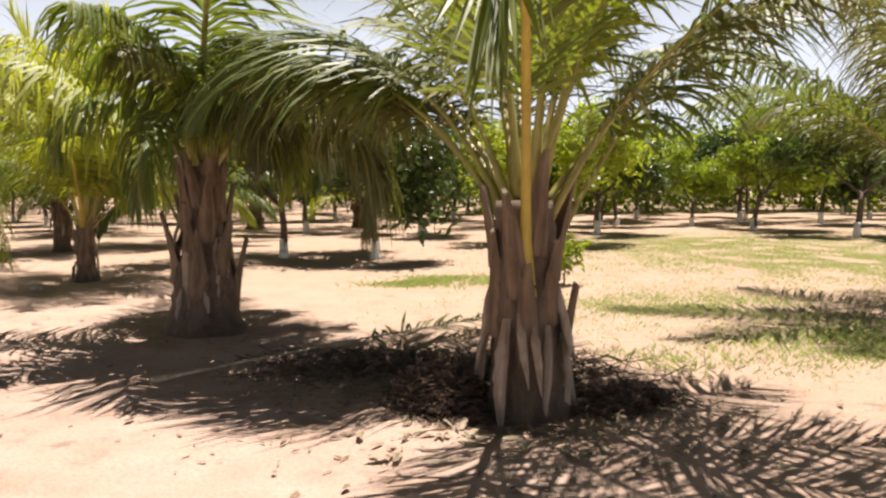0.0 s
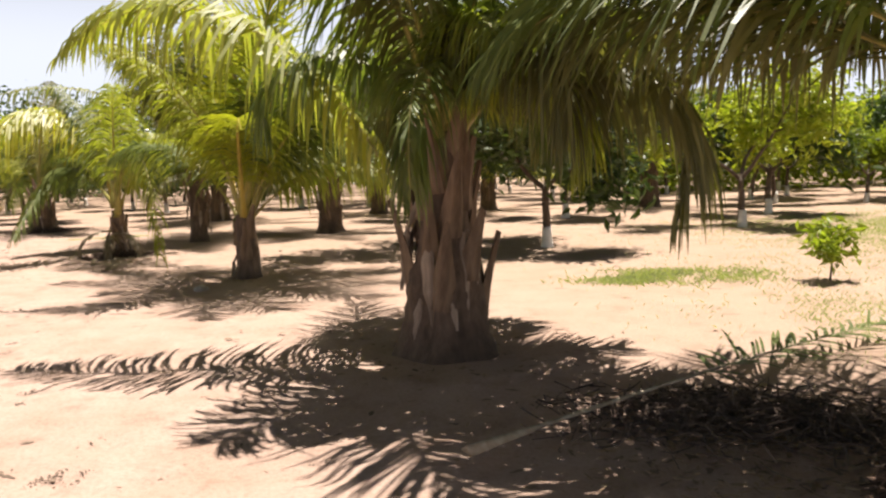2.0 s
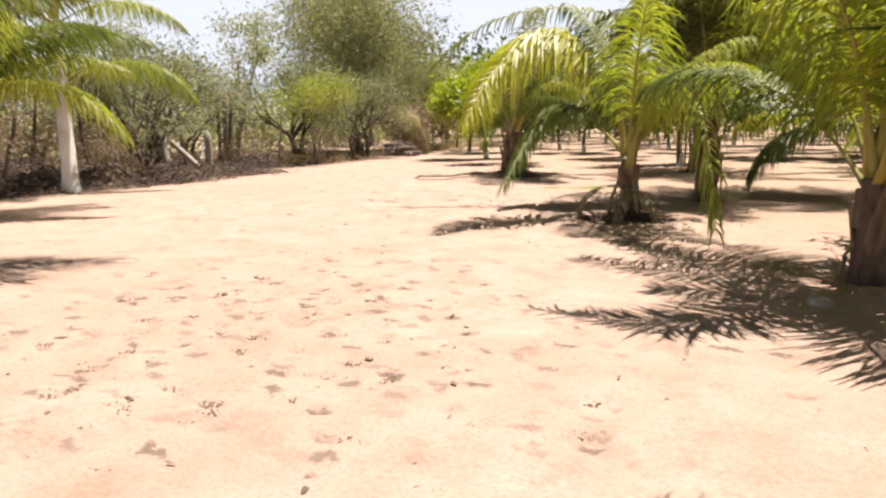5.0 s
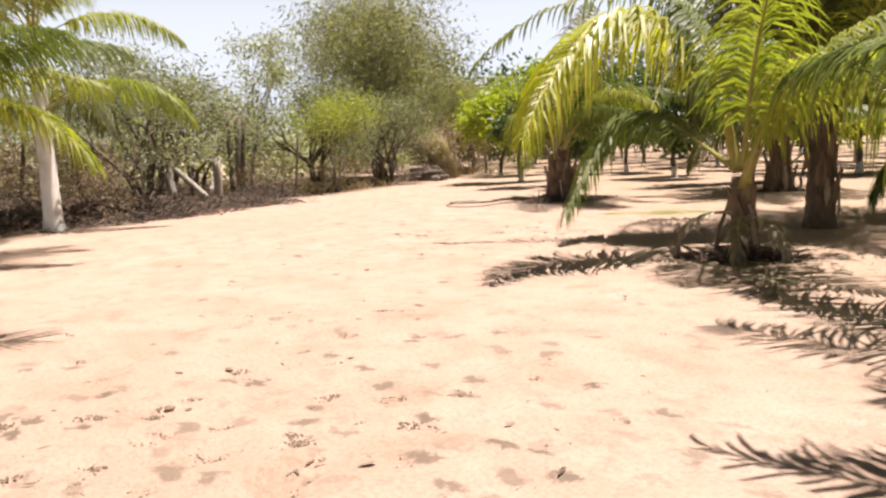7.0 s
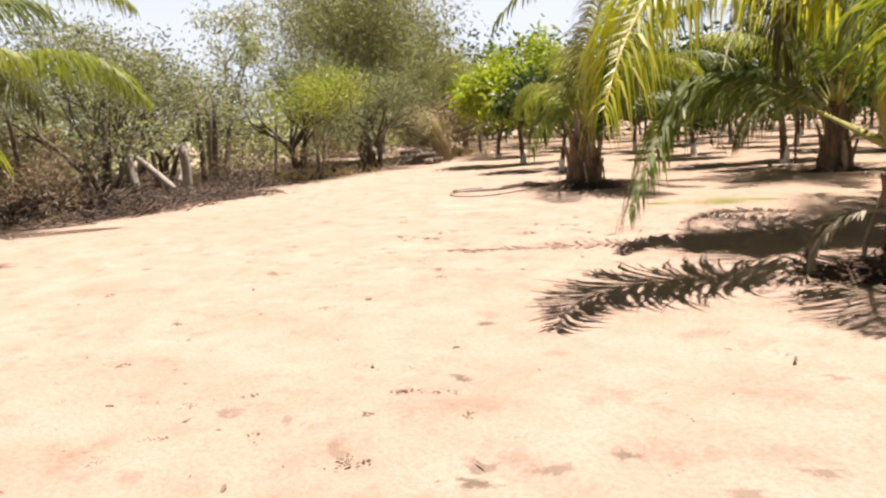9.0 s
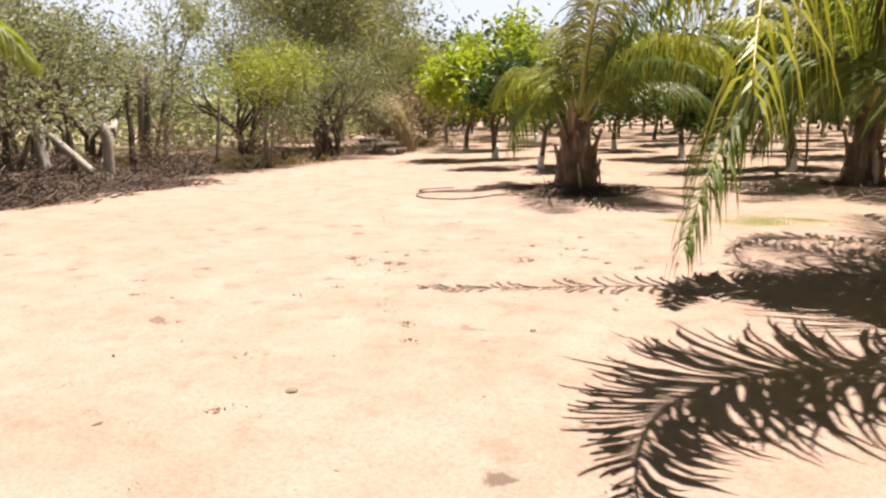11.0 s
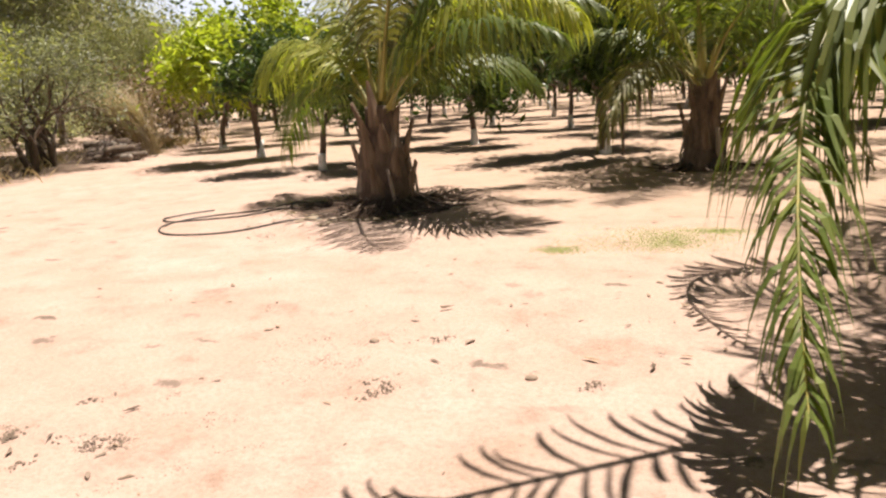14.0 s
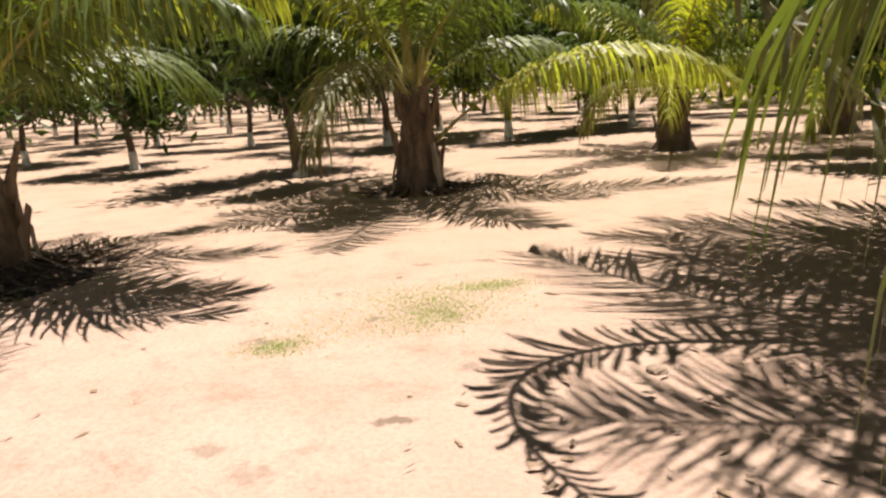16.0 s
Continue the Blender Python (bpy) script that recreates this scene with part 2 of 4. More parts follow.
    dx.operation = "SUBTRACT"
    l.new(ex.outputs[0], dx.inputs[0])
    l.new(sep.outputs["X"], dx.inputs[1])
    wb = n.new("ShaderNodeMath")
    wb.operation = "MULTIPLY_ADD"
    l.new(med.outputs[0], wb.inputs[0])
    wb.inputs[1].default_value = 3.2
    l.new(dx.outputs[0], wb.inputs[2])
    inside = n.new("ShaderNodeMapRange")
    inside.inputs[1].default_value, inside.inputs[2].default_value = 1.5, 2.6
    l.new(wb.outputs[0], inside.inputs[0])
    north = n.new("ShaderNodeMapRange")
    north.inputs[1].default_value, north.inputs[2].default_value, north.inputs[3].default_value, north.inputs[4].default_value = 32.0, 37.0, 0.9, 0.0
    l.new(sep.outputs["Y"], north.inputs[0])
    both = n.new("ShaderNodeMath")
    both.operation = "MULTIPLY"
    l.new(inside.outputs[0], both.inputs[0])
    l.new(north.outputs[0], both.inputs[1])
    mould = ramp(n, [(0.35, (0.065, 0.045, 0.033)), (0.65, (0.20, 0.145, 0.10))])
    l.new(fine.outputs[0], mould.inputs[0])
    col = mixc(n, l, both.outputs[0], col, mould.outputs[0])
    l.new(col, b.inputs["Base Color"])
    b.inputs["Roughness"].default_value = 0.95
    b.inputs["Specular IOR Level"].default_value = 0.15
    addh = n.new("ShaderNodeMath")
    addh.operation = "MULTIPLY_ADD"
    l.new(grit.outputs[0], addh.inputs[0])
    addh.inputs[1].default_value = 0.35
    l.new(fine.outputs[0], addh.inputs[2])
    bump(n, l, b, addh.outputs[0], 0.55, 0.025)
    return m


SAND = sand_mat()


# ---------------------------------------------------------------- mesh helpers
def mesh_of(name, verts, faces, material, smooth=False):
    me = bpy.data.meshes.new(name)
    me.from_pydata([tuple(v) for v in verts], [], faces)
    me.materials.append(material)
    if smooth:
        me.polygons.foreach_set("use_smooth", [True] * len(me.polygons))
    me.update()
    return me


def part(name, me, parent, label="", m=None):
    ob = new(name, me)
    ob.parent = parent
    if m is not None:
        ob.matrix_basis = m
    if label:
        tagged(ob, label)
    return ob


class Soup:
    """Collects vertices and faces of many small pieces."""

    def __init__(self):
        self.v, self.f = [], []

    def add(self, verts, faces):
        k = len(self.v)
        self.v.extend(verts)
        self.f.extend([tuple(i + k for i in f) for f in faces])

    def tube(self, pts, radii, sides=6, cap=True):
        pts = [Vector(p) for p in pts]
        vs, fs = [], []
        for i, p in enumerate(pts):
            t = (pts[min(i + 1, len(pts) - 1)] - pts[max(i - 1, 0)]).normalized()
            ref = Vector((0, 0, 1)) if abs(t.z) < 0.9 else Vector((1, 0, 0))
            s = t.cross(ref).normalized()
            u = s.cross(t)
            for k in range(sides):
                a = 2 * math.pi * k / sides
                vs.append(p + radii[i] * (math.cos(a) * s + math.sin(a) * u))
        for i in range(len(pts) - 1):
            for k in range(sides):
                a, b = i * sides + k, i * sides + (k + 1) % sides
                fs.append((a, b, b + sides, a + sides))
        if cap:
            fs.append(tuple(range(sides))[::-1])
            fs.append(tuple((len(pts) - 1) * sides + k for k in range(sides)))
        self.add(vs, fs)

    def mesh(self, name, material, smooth=False):
        return mesh_of(name, self.v, self.f, material, smooth)


# ---------------------------------------------------------------- ground
BASINS = []      # (x, y, radius of the raised rim, height) of the soil rings round the palms


def hash_wave(x, y):
    return (0.022 * np.sin(0.55 * x + 0.8 * np.sin(0.31 * y)) * np.sin(0.47 * y + 1.3)
            + 0.006 * np.sin(2.3 * x + 1.7 * np.sin(1.1 * y)) * np.sin(1.9 * y + 0.6 * x)
            + 0.002 * np.sin(6.1 * x + 2.0 * np.sin(2.7 * y)) * np.sin(5.3 * y + 1.1 * np.sin(3.3 * x)))


def ground_height(x, y):
    """Height of the soil at x, y (arrays or numbers)."""
    z = hash_wave(x, y)
    for bx, by, br, bh in BASINS:
        d = np.hypot(x - bx, y - by)
        z = z + bh * np.exp(-((d - br) / (0.30 * br)) ** 2) - 0.35 * bh * np.exp(-(d / (0.7 * br)) ** 2)
    return z


def build_ground():
    def axis(lo, hi, step, far):
        core = list(np.arange(lo, hi, step))
        out, s = [], step
        x = hi
        while x < far:
            out.append(x)
            s *= 1.22
            x += s
        out.append(far)
        left, s, x = [], step, lo
        while x > -far:
            s *= 1.22
            x -= s
            left.append(max(x, -far))
        return np.array(left[::-1] + core + out)
    xs, ys = axis(-25.0, 5.0, 0.09, 900.0), axis(0.6, 27.0, 0.09, 900.0)
    X, Y = np.meshgrid(xs, ys)
    fade = np.clip(1.6 - np.hypot(X + 9, Y - 13) / 60.0, 0, 1)
    Z = ground_height(X, Y) * fade
    rng = np.random.default_rng(5)
    # footprints and hoof dents trodden into the track
    for k in range(620):
        s = rng.uniform(0, 1)
        if k % 3 == 0:
            cx, cy = rng.normal(-9.5, 1.2), rng.normal(8.2, 1.4)
        else:
            cx, cy = -3 - 16 * s + rng.normal(0, 1.6), 3.5 + 14.5 * s + rng.normal(0, 1.6)
        a, la, lb, dep = rng.uniform(0, math.pi), rng.uniform(0.11, 0.17), rng.uniform(0.08, 0.11), rng.uniform(0.008, 0.022)
        i0, i1 = np.searchsorted(ys, [cy - 0.5, cy + 0.5])
        j0, j1 = np.searchsorted(xs, [cx - 0.5, cx + 0.5])
        dx, dy = X[i0:i1, j0:j1] - cx, Y[i0:i1, j0:j1] - cy
        u, v = dx * math.cos(a) + dy * math.sin(a), -dx * math.sin(a) + dy * math.cos(a)
        q = (u / la) ** 2 + (v / lb) ** 2
        Z[i0:i1, j0:j1] += -dep * np.exp(-q) + 0.45 * dep * np.exp(-(np.sqrt(q) - 1.7) ** 2 / 0.25)
    ny, nx = X.shape
    V = np.stack([X.ravel(), Y.ravel(), Z.ravel()], 1)
    idx = np.arange(nx * ny).reshape(ny, nx)
    Fq = np.stack([idx[:-1, :-1].ravel(), idx[:-1, 1:].ravel(), idx[1:, 1:].ravel(), idx[1:, :-1].ravel()], 1)
    me = bpy.data.meshes.new("ground")
    me.from_pydata(V, [], Fq)
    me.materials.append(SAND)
    me.polygons.foreach_set("use_smooth", [True] * len(me.polygons))
    me.update()
    tagged(new("ground", me), "pale sandy soil track and trodden orchard ground", "ground", kind="structure")


# ---------------------------------------------------------------- coconut palms
def rachis_line(az, e0, bend, length, lat=0.0, n=26):
    """The frond's midrib from its base, which bends from the angle e0 above level down by bend degrees along its way."""
    p, out, tans = Vector((0, 0, 0)), [Vector((0, 0, 0))], []
    for i in range(n):
        s = (i + 0.5) / n
        e, a = radians(e0 - bend * s ** 1.3), radians(az + lat * s * s)
        d = Vector((math.cos(e) * math.cos(a), math.cos(e) * math.sin(a), math.sin(e)))
        p = p + d * (length / n)
        out.append(p.copy())
        tans.append(d)
    tans.append(tans[-1])
    return out, tans


def arch_line(a, b, c, d, n=30):
    """A midrib that leaves a towards b, arches over and comes down from c to its tip at d."""
    a, b, c, d = Vector(a), Vector(b), Vector(c), Vector(d)
    pts, tans = [], []
    for i in range(n + 1):
        s = i / n
        r = 1 - s
        pts.append(r ** 3 * a + 3 * s * r * r * b + 3 * s * s * r * c + s ** 3 * d - a)
        tans.append((r * r * (b - a) + 2 * s * r * (c - b) + s * s * (d - c)).normalized())
    return pts, tans


def side_of(tan, last):
    """Level direction across a midrib; where the midrib hangs plumb it goes on as before."""
    side = Vector((-tan.y, tan.x, 0))
    if side.length < 0.12:
        return last
    side.normalize()
    return (side * 0.6 + last * 0.4).normalized() if side.dot(last) > -0.2 else last


def frond(palm, base, az, e0, bend, length, leaf, rib, rng, lat=0.0, hang=0.7, pairs=100, blade=0.78, bare=0.2, thick=0.034, floor_z=None, label="", arch=None):
    """One feather leaf: a tapering midrib with two rows of hanging leaflets."""
    pts, tans = arch_line(base, *arch) if arch else rachis_line(az, e0, bend, length, lat)
    n = len(pts) - 1
    sides = [Vector((-math.sin(radians(az)), math.cos(radians(az)), 0))]
    for t in tans[1:]:
        sides.append(side_of(t, sides[-1]))
    if floor_z is not None:
        for p in pts:
            p.z = max(p.z, floor_z - base[2])
    rs = Soup()
    vs, fs = [], []
    for i, (p, t) in enumerate(zip(pts, tans)):
        s = i / n
        r = thick * (1.75 - 0.9 * min(s / 0.12, 1)) * (1 - 0.86 * s)
        side = (sides[i] - t * sides[i].dot(t)).normalized()
        up = t.cross(side).normalized() * -1
        for a, b in ((1.15, 0.25), (0.0, -0.62), (-1.15, 0.25), (0.0, 0.5)):
            vs.append(p + r * (a * side + b * up))
    for i in range(n):
        for k in range(4):
            a, b = i * 4 + k, i * 4 + (k + 1) % 4
            fs.append((a, b, b + 4, a + 4))
    rs.add(vs, fs + [(3, 2, 1, 0)])
    ob = part("frond", rs.mesh("frond", rib, True), palm, label, Matrix.Translation(base))
    ls = Soup()
    down = Vector((0, 0, -1))
    for k in range(pairs):
        s = bare + (1 - bare) * (k + 0.5) / pairs
        f = s * n
        i = min(int(f), n - 1)
        p = pts[i].lerp(pts[i + 1], f - i)
        t = tans[i].lerp(tans[min(i + 1, n)], f - i).normalized()
        side0 = sides[i]
        side0 = (side0 - t * side0.dot(t)).normalized()
        up = side0.cross(t)
        if up.z < 0 and abs(t.z) < 0.98:
            up = -up
        u = (s - bare) / (1 - bare)
        long_ = blade * (0.55 + 0.45 * min(u / 0.18, 1)) * (1 - 0.62 * max(0, (u - 0.5) / 0.5) ** 1.5)
        for sg in (-1, 1):
            if rng.random() < 0.05:
                continue
            ln = long_ * rng.uniform(0.68, 1.14)
            a = radians((32 + 34 * u) * (1.3 - 0.75 * hang) + 24 * max(0.0, -t.z) + rng.gauss(0, 9))
            d = (sg * side0 * math.cos(a) + t * math.sin(a) + up * rng.uniform(0.05, 0.4)).normalized()
            hg = min(0.97, max(0.02, hang + 0.25 * max(0.0, -t.z) + rng.uniform(-0.16, 0.16)))
            w = rng.uniform(0.012, 0.0195) * (1 - 0.3 * u) * (1.2 if arch else 1.0)
            q, segs = p.copy(), 4
            ring = []
            for j in range(segs + 1):
                g = hg * (j / segs) ** 0.5
                dd = (d * (1 - g) + down * g * 1.15).normalized()
                wv = t - dd * t.dot(dd)
                wv = wv.normalized() if wv.length > 0.08 else side0
                ww = w * (0.55, 1.0, 0.95, 0.62, 0.08)[j]
                ring += [q - wv * ww, q + wv * ww]
                q = q + dd * (ln / segs)
                if floor_z is not None and q.z < floor_z - base[2] - 0.02:
                    q.z = floor_z - base[2] - 0.02 + rng.uniform(0, 0.05)
            ls.add(ring, [(2 * j, 2 * j + 1, 2 * j + 3, 2 * j + 2) for j in range(segs)])
    tagged(part("foliage", ls.mesh("foliage", leaf), ob), kind="stuff")
    return ob


def stub_mesh(rng, length, width):
    """A cut, woody leaf base: a curved, tapering slab with a frayed end."""
    vs, fs, n = [], [], 5
    lean = rng.uniform(0.03, 0.2)
    for i in range(n + 1):
        s = i / n
        w = width * (1 - 0.82 * s) * (1 + rng.uniform(-0.06, 0.06))
        out = lean * length * s ** 1.6
        z = length * s
        th = 0.045 * (1 - 0.8 * s)
        rag = rng.uniform(-0.04, 0.05) if i == n else 0
        vs += [Vector((out - 0.3 * w, -w / 2, z + rag)), Vector((out + th, -w * 0.22, z)), Vector((out + th, w * 0.22, z - rag)),
               Vector((out - 0.3 * w, w / 2, z)), Vector((out - 0.035, 0, z + rag))]
    for i in range(n):
        for k in range(5):
            a, b = i * 5 + k, i * 5 + (k + 1) % 5
            fs.append((a, b, b + 5, a + 5))
    fs += [(4, 3, 2, 1, 0), tuple(n * 5 + k for k in range(5))]
    return mesh_of("leaf_base", vs, fs, STUB)


def sheath_mesh(rng, length, width):
    """A dry, torn strip of leaf sheath hanging down against the bole."""
    vs, fs, n = [], [], 6
    bow = rng.uniform(0.01, 0.05)
    tw = rng.uniform(-0.6, 0.6)
    for i in range(n + 1):
        s = i / n
        w = width * (0.6 + 0.5 * math.sin(math.pi * min(s * 1.15, 1))) * rng.uniform(0.8, 1.15) * (1 if i < n else 0.35)
        out = bow * math.sin(math.pi * s) + 0.05 * s + rng.uniform(-0.012, 0.012)
        a = tw * s
        for k, c in enumerate((-0.5, -0.15, 0.2, 0.5)):
            vs.append(Vector((out + 0.03 * (1 - abs(2 * c)) + math.sin(a) * c * w, math.cos(a) * c * w, -length * s + (rng.uniform(-0.05, 0.05) if i == n else 0))))
    m = len(vs)
    for i in range(n):
        for k in range(3):
            a = i * 4 + k
            fs.append((a, a + 1, a + 5, a + 4))
    vs += [v - Vector((0.014, 0, 0)) for v in vs]
    fs += [tuple(m + j for j in f[::-1]) for f in fs]
    return mesh_of("dry_sheath", vs, fs, SHEATH)


def girth(z, h, r0, r1, bulge):
    """The bole's radius at a height; bulge: the height up to which old leaf bases swell it, and by how much."""
    r = r0 + (r1 - r0) * min(max(z / h, 0), 1)
    return r * (1 + bulge[1] / (1 + math.exp((z - bulge[0]) / 0.05)))


def bole_mesh(rng, h, r0, r1, flare=1.3, mat=None, rings=26, lean=(0, 0), bulge=(0.3, 0)):
    vs, fs, k = [], [], 18
    ph = [rng.uniform(0, 6.28) for _ in range(4)]
    for i in range(rings + 1):
        s = i / rings
        z = -0.12 + (h + 0.12) * s
        r = girth(z, h, r0, r1, bulge) * (1 + (flare - 1) * math.exp(-max(z, 0) / 0.16))
        r *= 1 + 0.035 * (i % 2)
        for j in range(k):
            a = 2 * math.pi * j / k
            rr = r * (1 + 0.06 * math.sin(3 * a + ph[0] + 2 * s) + 0.045 * math.sin(5 * a + ph[1] - 4 * s) + rng.uniform(-0.035, 0.035))
            if z < 0.12:
                rr *= 1 + 0.14 * max(0, math.sin(6 * a + ph[2])) * (1 - max(z, 0) / 0.12)
            vs.append((rr * math.cos(a) + lean[0] * s * s, rr * math.sin(a) + lean[1] * s * s, z))
    for i in range(rings):
        for j in range(k):
            a, b = i * k + j, i * k + (j + 1) % k
            fs.append((a, b, b + k, a + k))
    fs.append(tuple(rings * k + j for j in range(k)))
    return mesh_of("bole", vs, fs, mat or BOLE, True)


def palm(label, x, y, h, r0, r1, seed, fronds=14, size=3.6, stubs=12, sheaths=0, special=(), lo=8, hi=84, mats=None, skip=(), hang=0.72, mat=None, lean=(0, 0), bend0=45, bend1=95, bare=0.22, stub_len=(0.34, 0.55), sheath_len=(0.35, 0.75), sheath_tilt=0.16, bulge=(0.3, 0), blade=1.08, arches=()):
    """A coconut palm: bole, woody leaf bases, hanging sheaths and fronds in a spiral. special: fronds told one by one
    (start height, heading, start angle, bend, length, side bend, leaf, rib, hang); arches: great fronds told by where they
start, rise to, come over and end (a, b, c, d, leaf, rib, hang, blade length, pairs of leaflets)."""
    rng = random.Random(seed)
    z0 = float(ground_height(x, y))
    root = tagged(new("coconut_palm"), label, "palm", "coconut palms beside the track")
    root.matrix_basis = Matrix.Translation((x, y, z0 - 0.01))
    part("bole", bole_mesh(rng, h, r0, r1, mat=mat, lean=lean, bulge=bulge), root)
    pool = [stub_mesh(rng, rng.uniform(*stub_len), rng.uniform(0.17, 0.27)) for _ in range(4)] if stubs else []
    for k in range(stubs):
        a = k * 2.39996 + rng.uniform(-0.2, 0.2)
        s = 0.22 + 0.74 * (k + 0.5) / stubs
        r = girth(h * s - 0.1, h, r0, r1, bulge) * (0.93 + 0.1 * rng.random())
        m = Matrix.Translation((r * math.cos(a) + lean[0] * s * s, r * math.sin(a) + lean[1] * s * s, h * s - 0.16)) @ Matrix.Rotation(a, 4, "Z") @ Matrix.Rotation(rng.uniform(-0.05, 0.14), 4, "Y") @ Matrix.Rotation(rng.uniform(-0.15, 0.15), 4, "X")
        part("leaf_base", pool[k % 4], root, "", m)
    slen = [rng.uniform(*sheath_len) for _ in range(5)]
    spool = [sheath_mesh(rng, ln, rng.uniform(0.035, 0.07 + 0.06 * ln)) for ln in slen] if sheaths else []
    for k in range(sheaths):
        a = k * 2.39996 + 0.7 + rng.uniform(-0.3, 0.3)
        s = rng.uniform(0.42, 0.85)
        r = girth(h * s, h, r0, r1, bulge) + 0.02
        m = Matrix.Translation((r * math.cos(a), r * math.sin(a), max(h * s - 0.25, slen[k % 5] * 0.97))) @ Matrix.Rotation(a, 4, "Z") @ Matrix.Rotation(rng.uniform(-0.13 - 0.3 * (sheath_tilt > 0.2), -0.02), 4, "Y") @ Matrix.Rotation(rng.uniform(-sheath_tilt, sheath_tilt), 4, "X")
        part("dry_sheath", spool[k % 5], root, "torn dry grey-brown leaf sheath", m)
    mats = mats or [(PALM_GREEN, RACHIS), (PALM_GREEN, RACHIS), (PALM_OLD, RACHIS), (PALM_FRESH, RACHIS)]
    for k in range(fronds):
        s = k / max(fronds - 1, 1)
        az = math.degrees(k * 2.39996 + seed) % 360
        e0 = lo + (hi - lo) * (s ** 0.8) + rng.uniform(-5, 5)
        if any(abs((az - c + 180) % 360 - 180) < w and e0 < lim for c, w, lim in skip):
            continue
        bend = bend1 + (bend0 - bend1) * s + rng.uniform(-12, 12)
        a = radians(az)
        leaf, rib = mats[int(rng.random() * len(mats))]
        if s > 0.8:
            leaf = mats[-1][0]
        base = (r1 * 0.55 * math.cos(a) + lean[0], r1 * 0.55 * math.sin(a) + lean[1], h - 0.14 + 0.22 * s)
        frond(root, base, az, e0, bend, size * rng.uniform(0.85, 1.12), leaf, rib, rng, lat=rng.uniform(-14, 14), hang=hang + rng.uniform(-0.15, 0.12), blade=0.28 + 0.2 * size)
    for hz, az, e0, bend, ln, lat, leaf, rib, hg, *own in special:
        a = radians(az)
        rr = (r0 + (r1 - r0) * min(hz / h, 1)) * 0.75
        frond(root, (rr * math.cos(a), rr * math.sin(a), hz), az, e0, bend, ln, leaf, rib, rng, lat=lat, hang=hg, pairs=110 if not own else 40, blade=own[0] if own else blade, thick=0.04, bare=bare)
    o = Vector((x, y, z0 - 0.01))
    for a, b, c, d, leaf, rib, hg, bl, prs in arches:
        a, b, c, d = (Vector(v) - o for v in (a, b, c, d))
        frond(root, tuple(a), math.degrees(math.atan2(b.y - a.y, b.x - a.x)), 0, 0, 0, leaf, rib, rng, hang=hg, pairs=prs, blade=bl, bare=0.2, thick=0.04, arch=(b, c, d))
    return root


# ---------------------------------------------------------------- broad-leaved trees
def grow(rng, soup, tips, p, d, length, r, depth, spread, gravity=0.0, sides=6):
    pts, rad = [p.copy()], [r]
    q, dd, n = p.copy(), d.copy(), 4
    for i in range(n):
        dd = (dd + Vector((rng.gauss(0, 0.13), rng.gauss(0, 0.13), rng.gauss(0.03, 0.1) - gravity))).normalized()
        q = q + dd * (length / n)
        pts.append(q.copy())
        rad.append(r * (1 - 0.45 * (i + 1) / n))
        if depth <= 1:
            tips.append((q.copy(), dd.copy()))
    soup.tube(pts, rad, sides, cap=False)
    if depth == 0:
        return
    k = 3 if depth > 1 else 4
    turn = rng.uniform(0, 6.28)
    for i in range(k):
        a = turn + 6.283 * i / k + rng.uniform(-0.4, 0.4)
        ax = dd.orthogonal().normalized()
        ax.rotate(Matrix.Rotation(a, 3, dd))
        nd = (dd + ax * spread * rng.uniform(0.7, 1.25)).normalized()
        start = pts[-1] if i else pts[-2]
        grow(rng, soup, tips, start, nd, length * rng.uniform(0.62, 0.85), rad[-1] * 0.8, depth - 1, spread, gravity, max(3, sides - 1))


def leaf_soup(rng, tips, per, size, scatter, slender=0.36, droop=0.4):
    """Many folded leaves in loose clumps about the twig ends."""
    s = Soup()
    for p, d in tips:
        for _ in range(per):
            c = p + Vector((rng.gauss(0, 1), rng.gauss(0, 1), rng.gauss(0, 0.8))) * scatter
            f = Vector((rng.gauss(0, 1), rng.gauss(0, 1), rng.gauss(-droop, 0.6))).normalized()
            u = f.orthogonal().normalized()
            u.rotate(Matrix.Rotation(rng.uniform(0, 6.28), 3, f))
            nrm = f.cross(u)
            L = size * rng.uniform(0.6, 1.25)
            w = L * slender * 0.5
            a, b = c, c + f * L - nrm * 0.12 * L
            m = c + f * L * 0.5
            s.add([a, m + u * w + nrm * 0.1 * L, b, m - u * w + nrm * 0.1 * L], [(0, 1, 2), (0, 2, 3)])
    return s


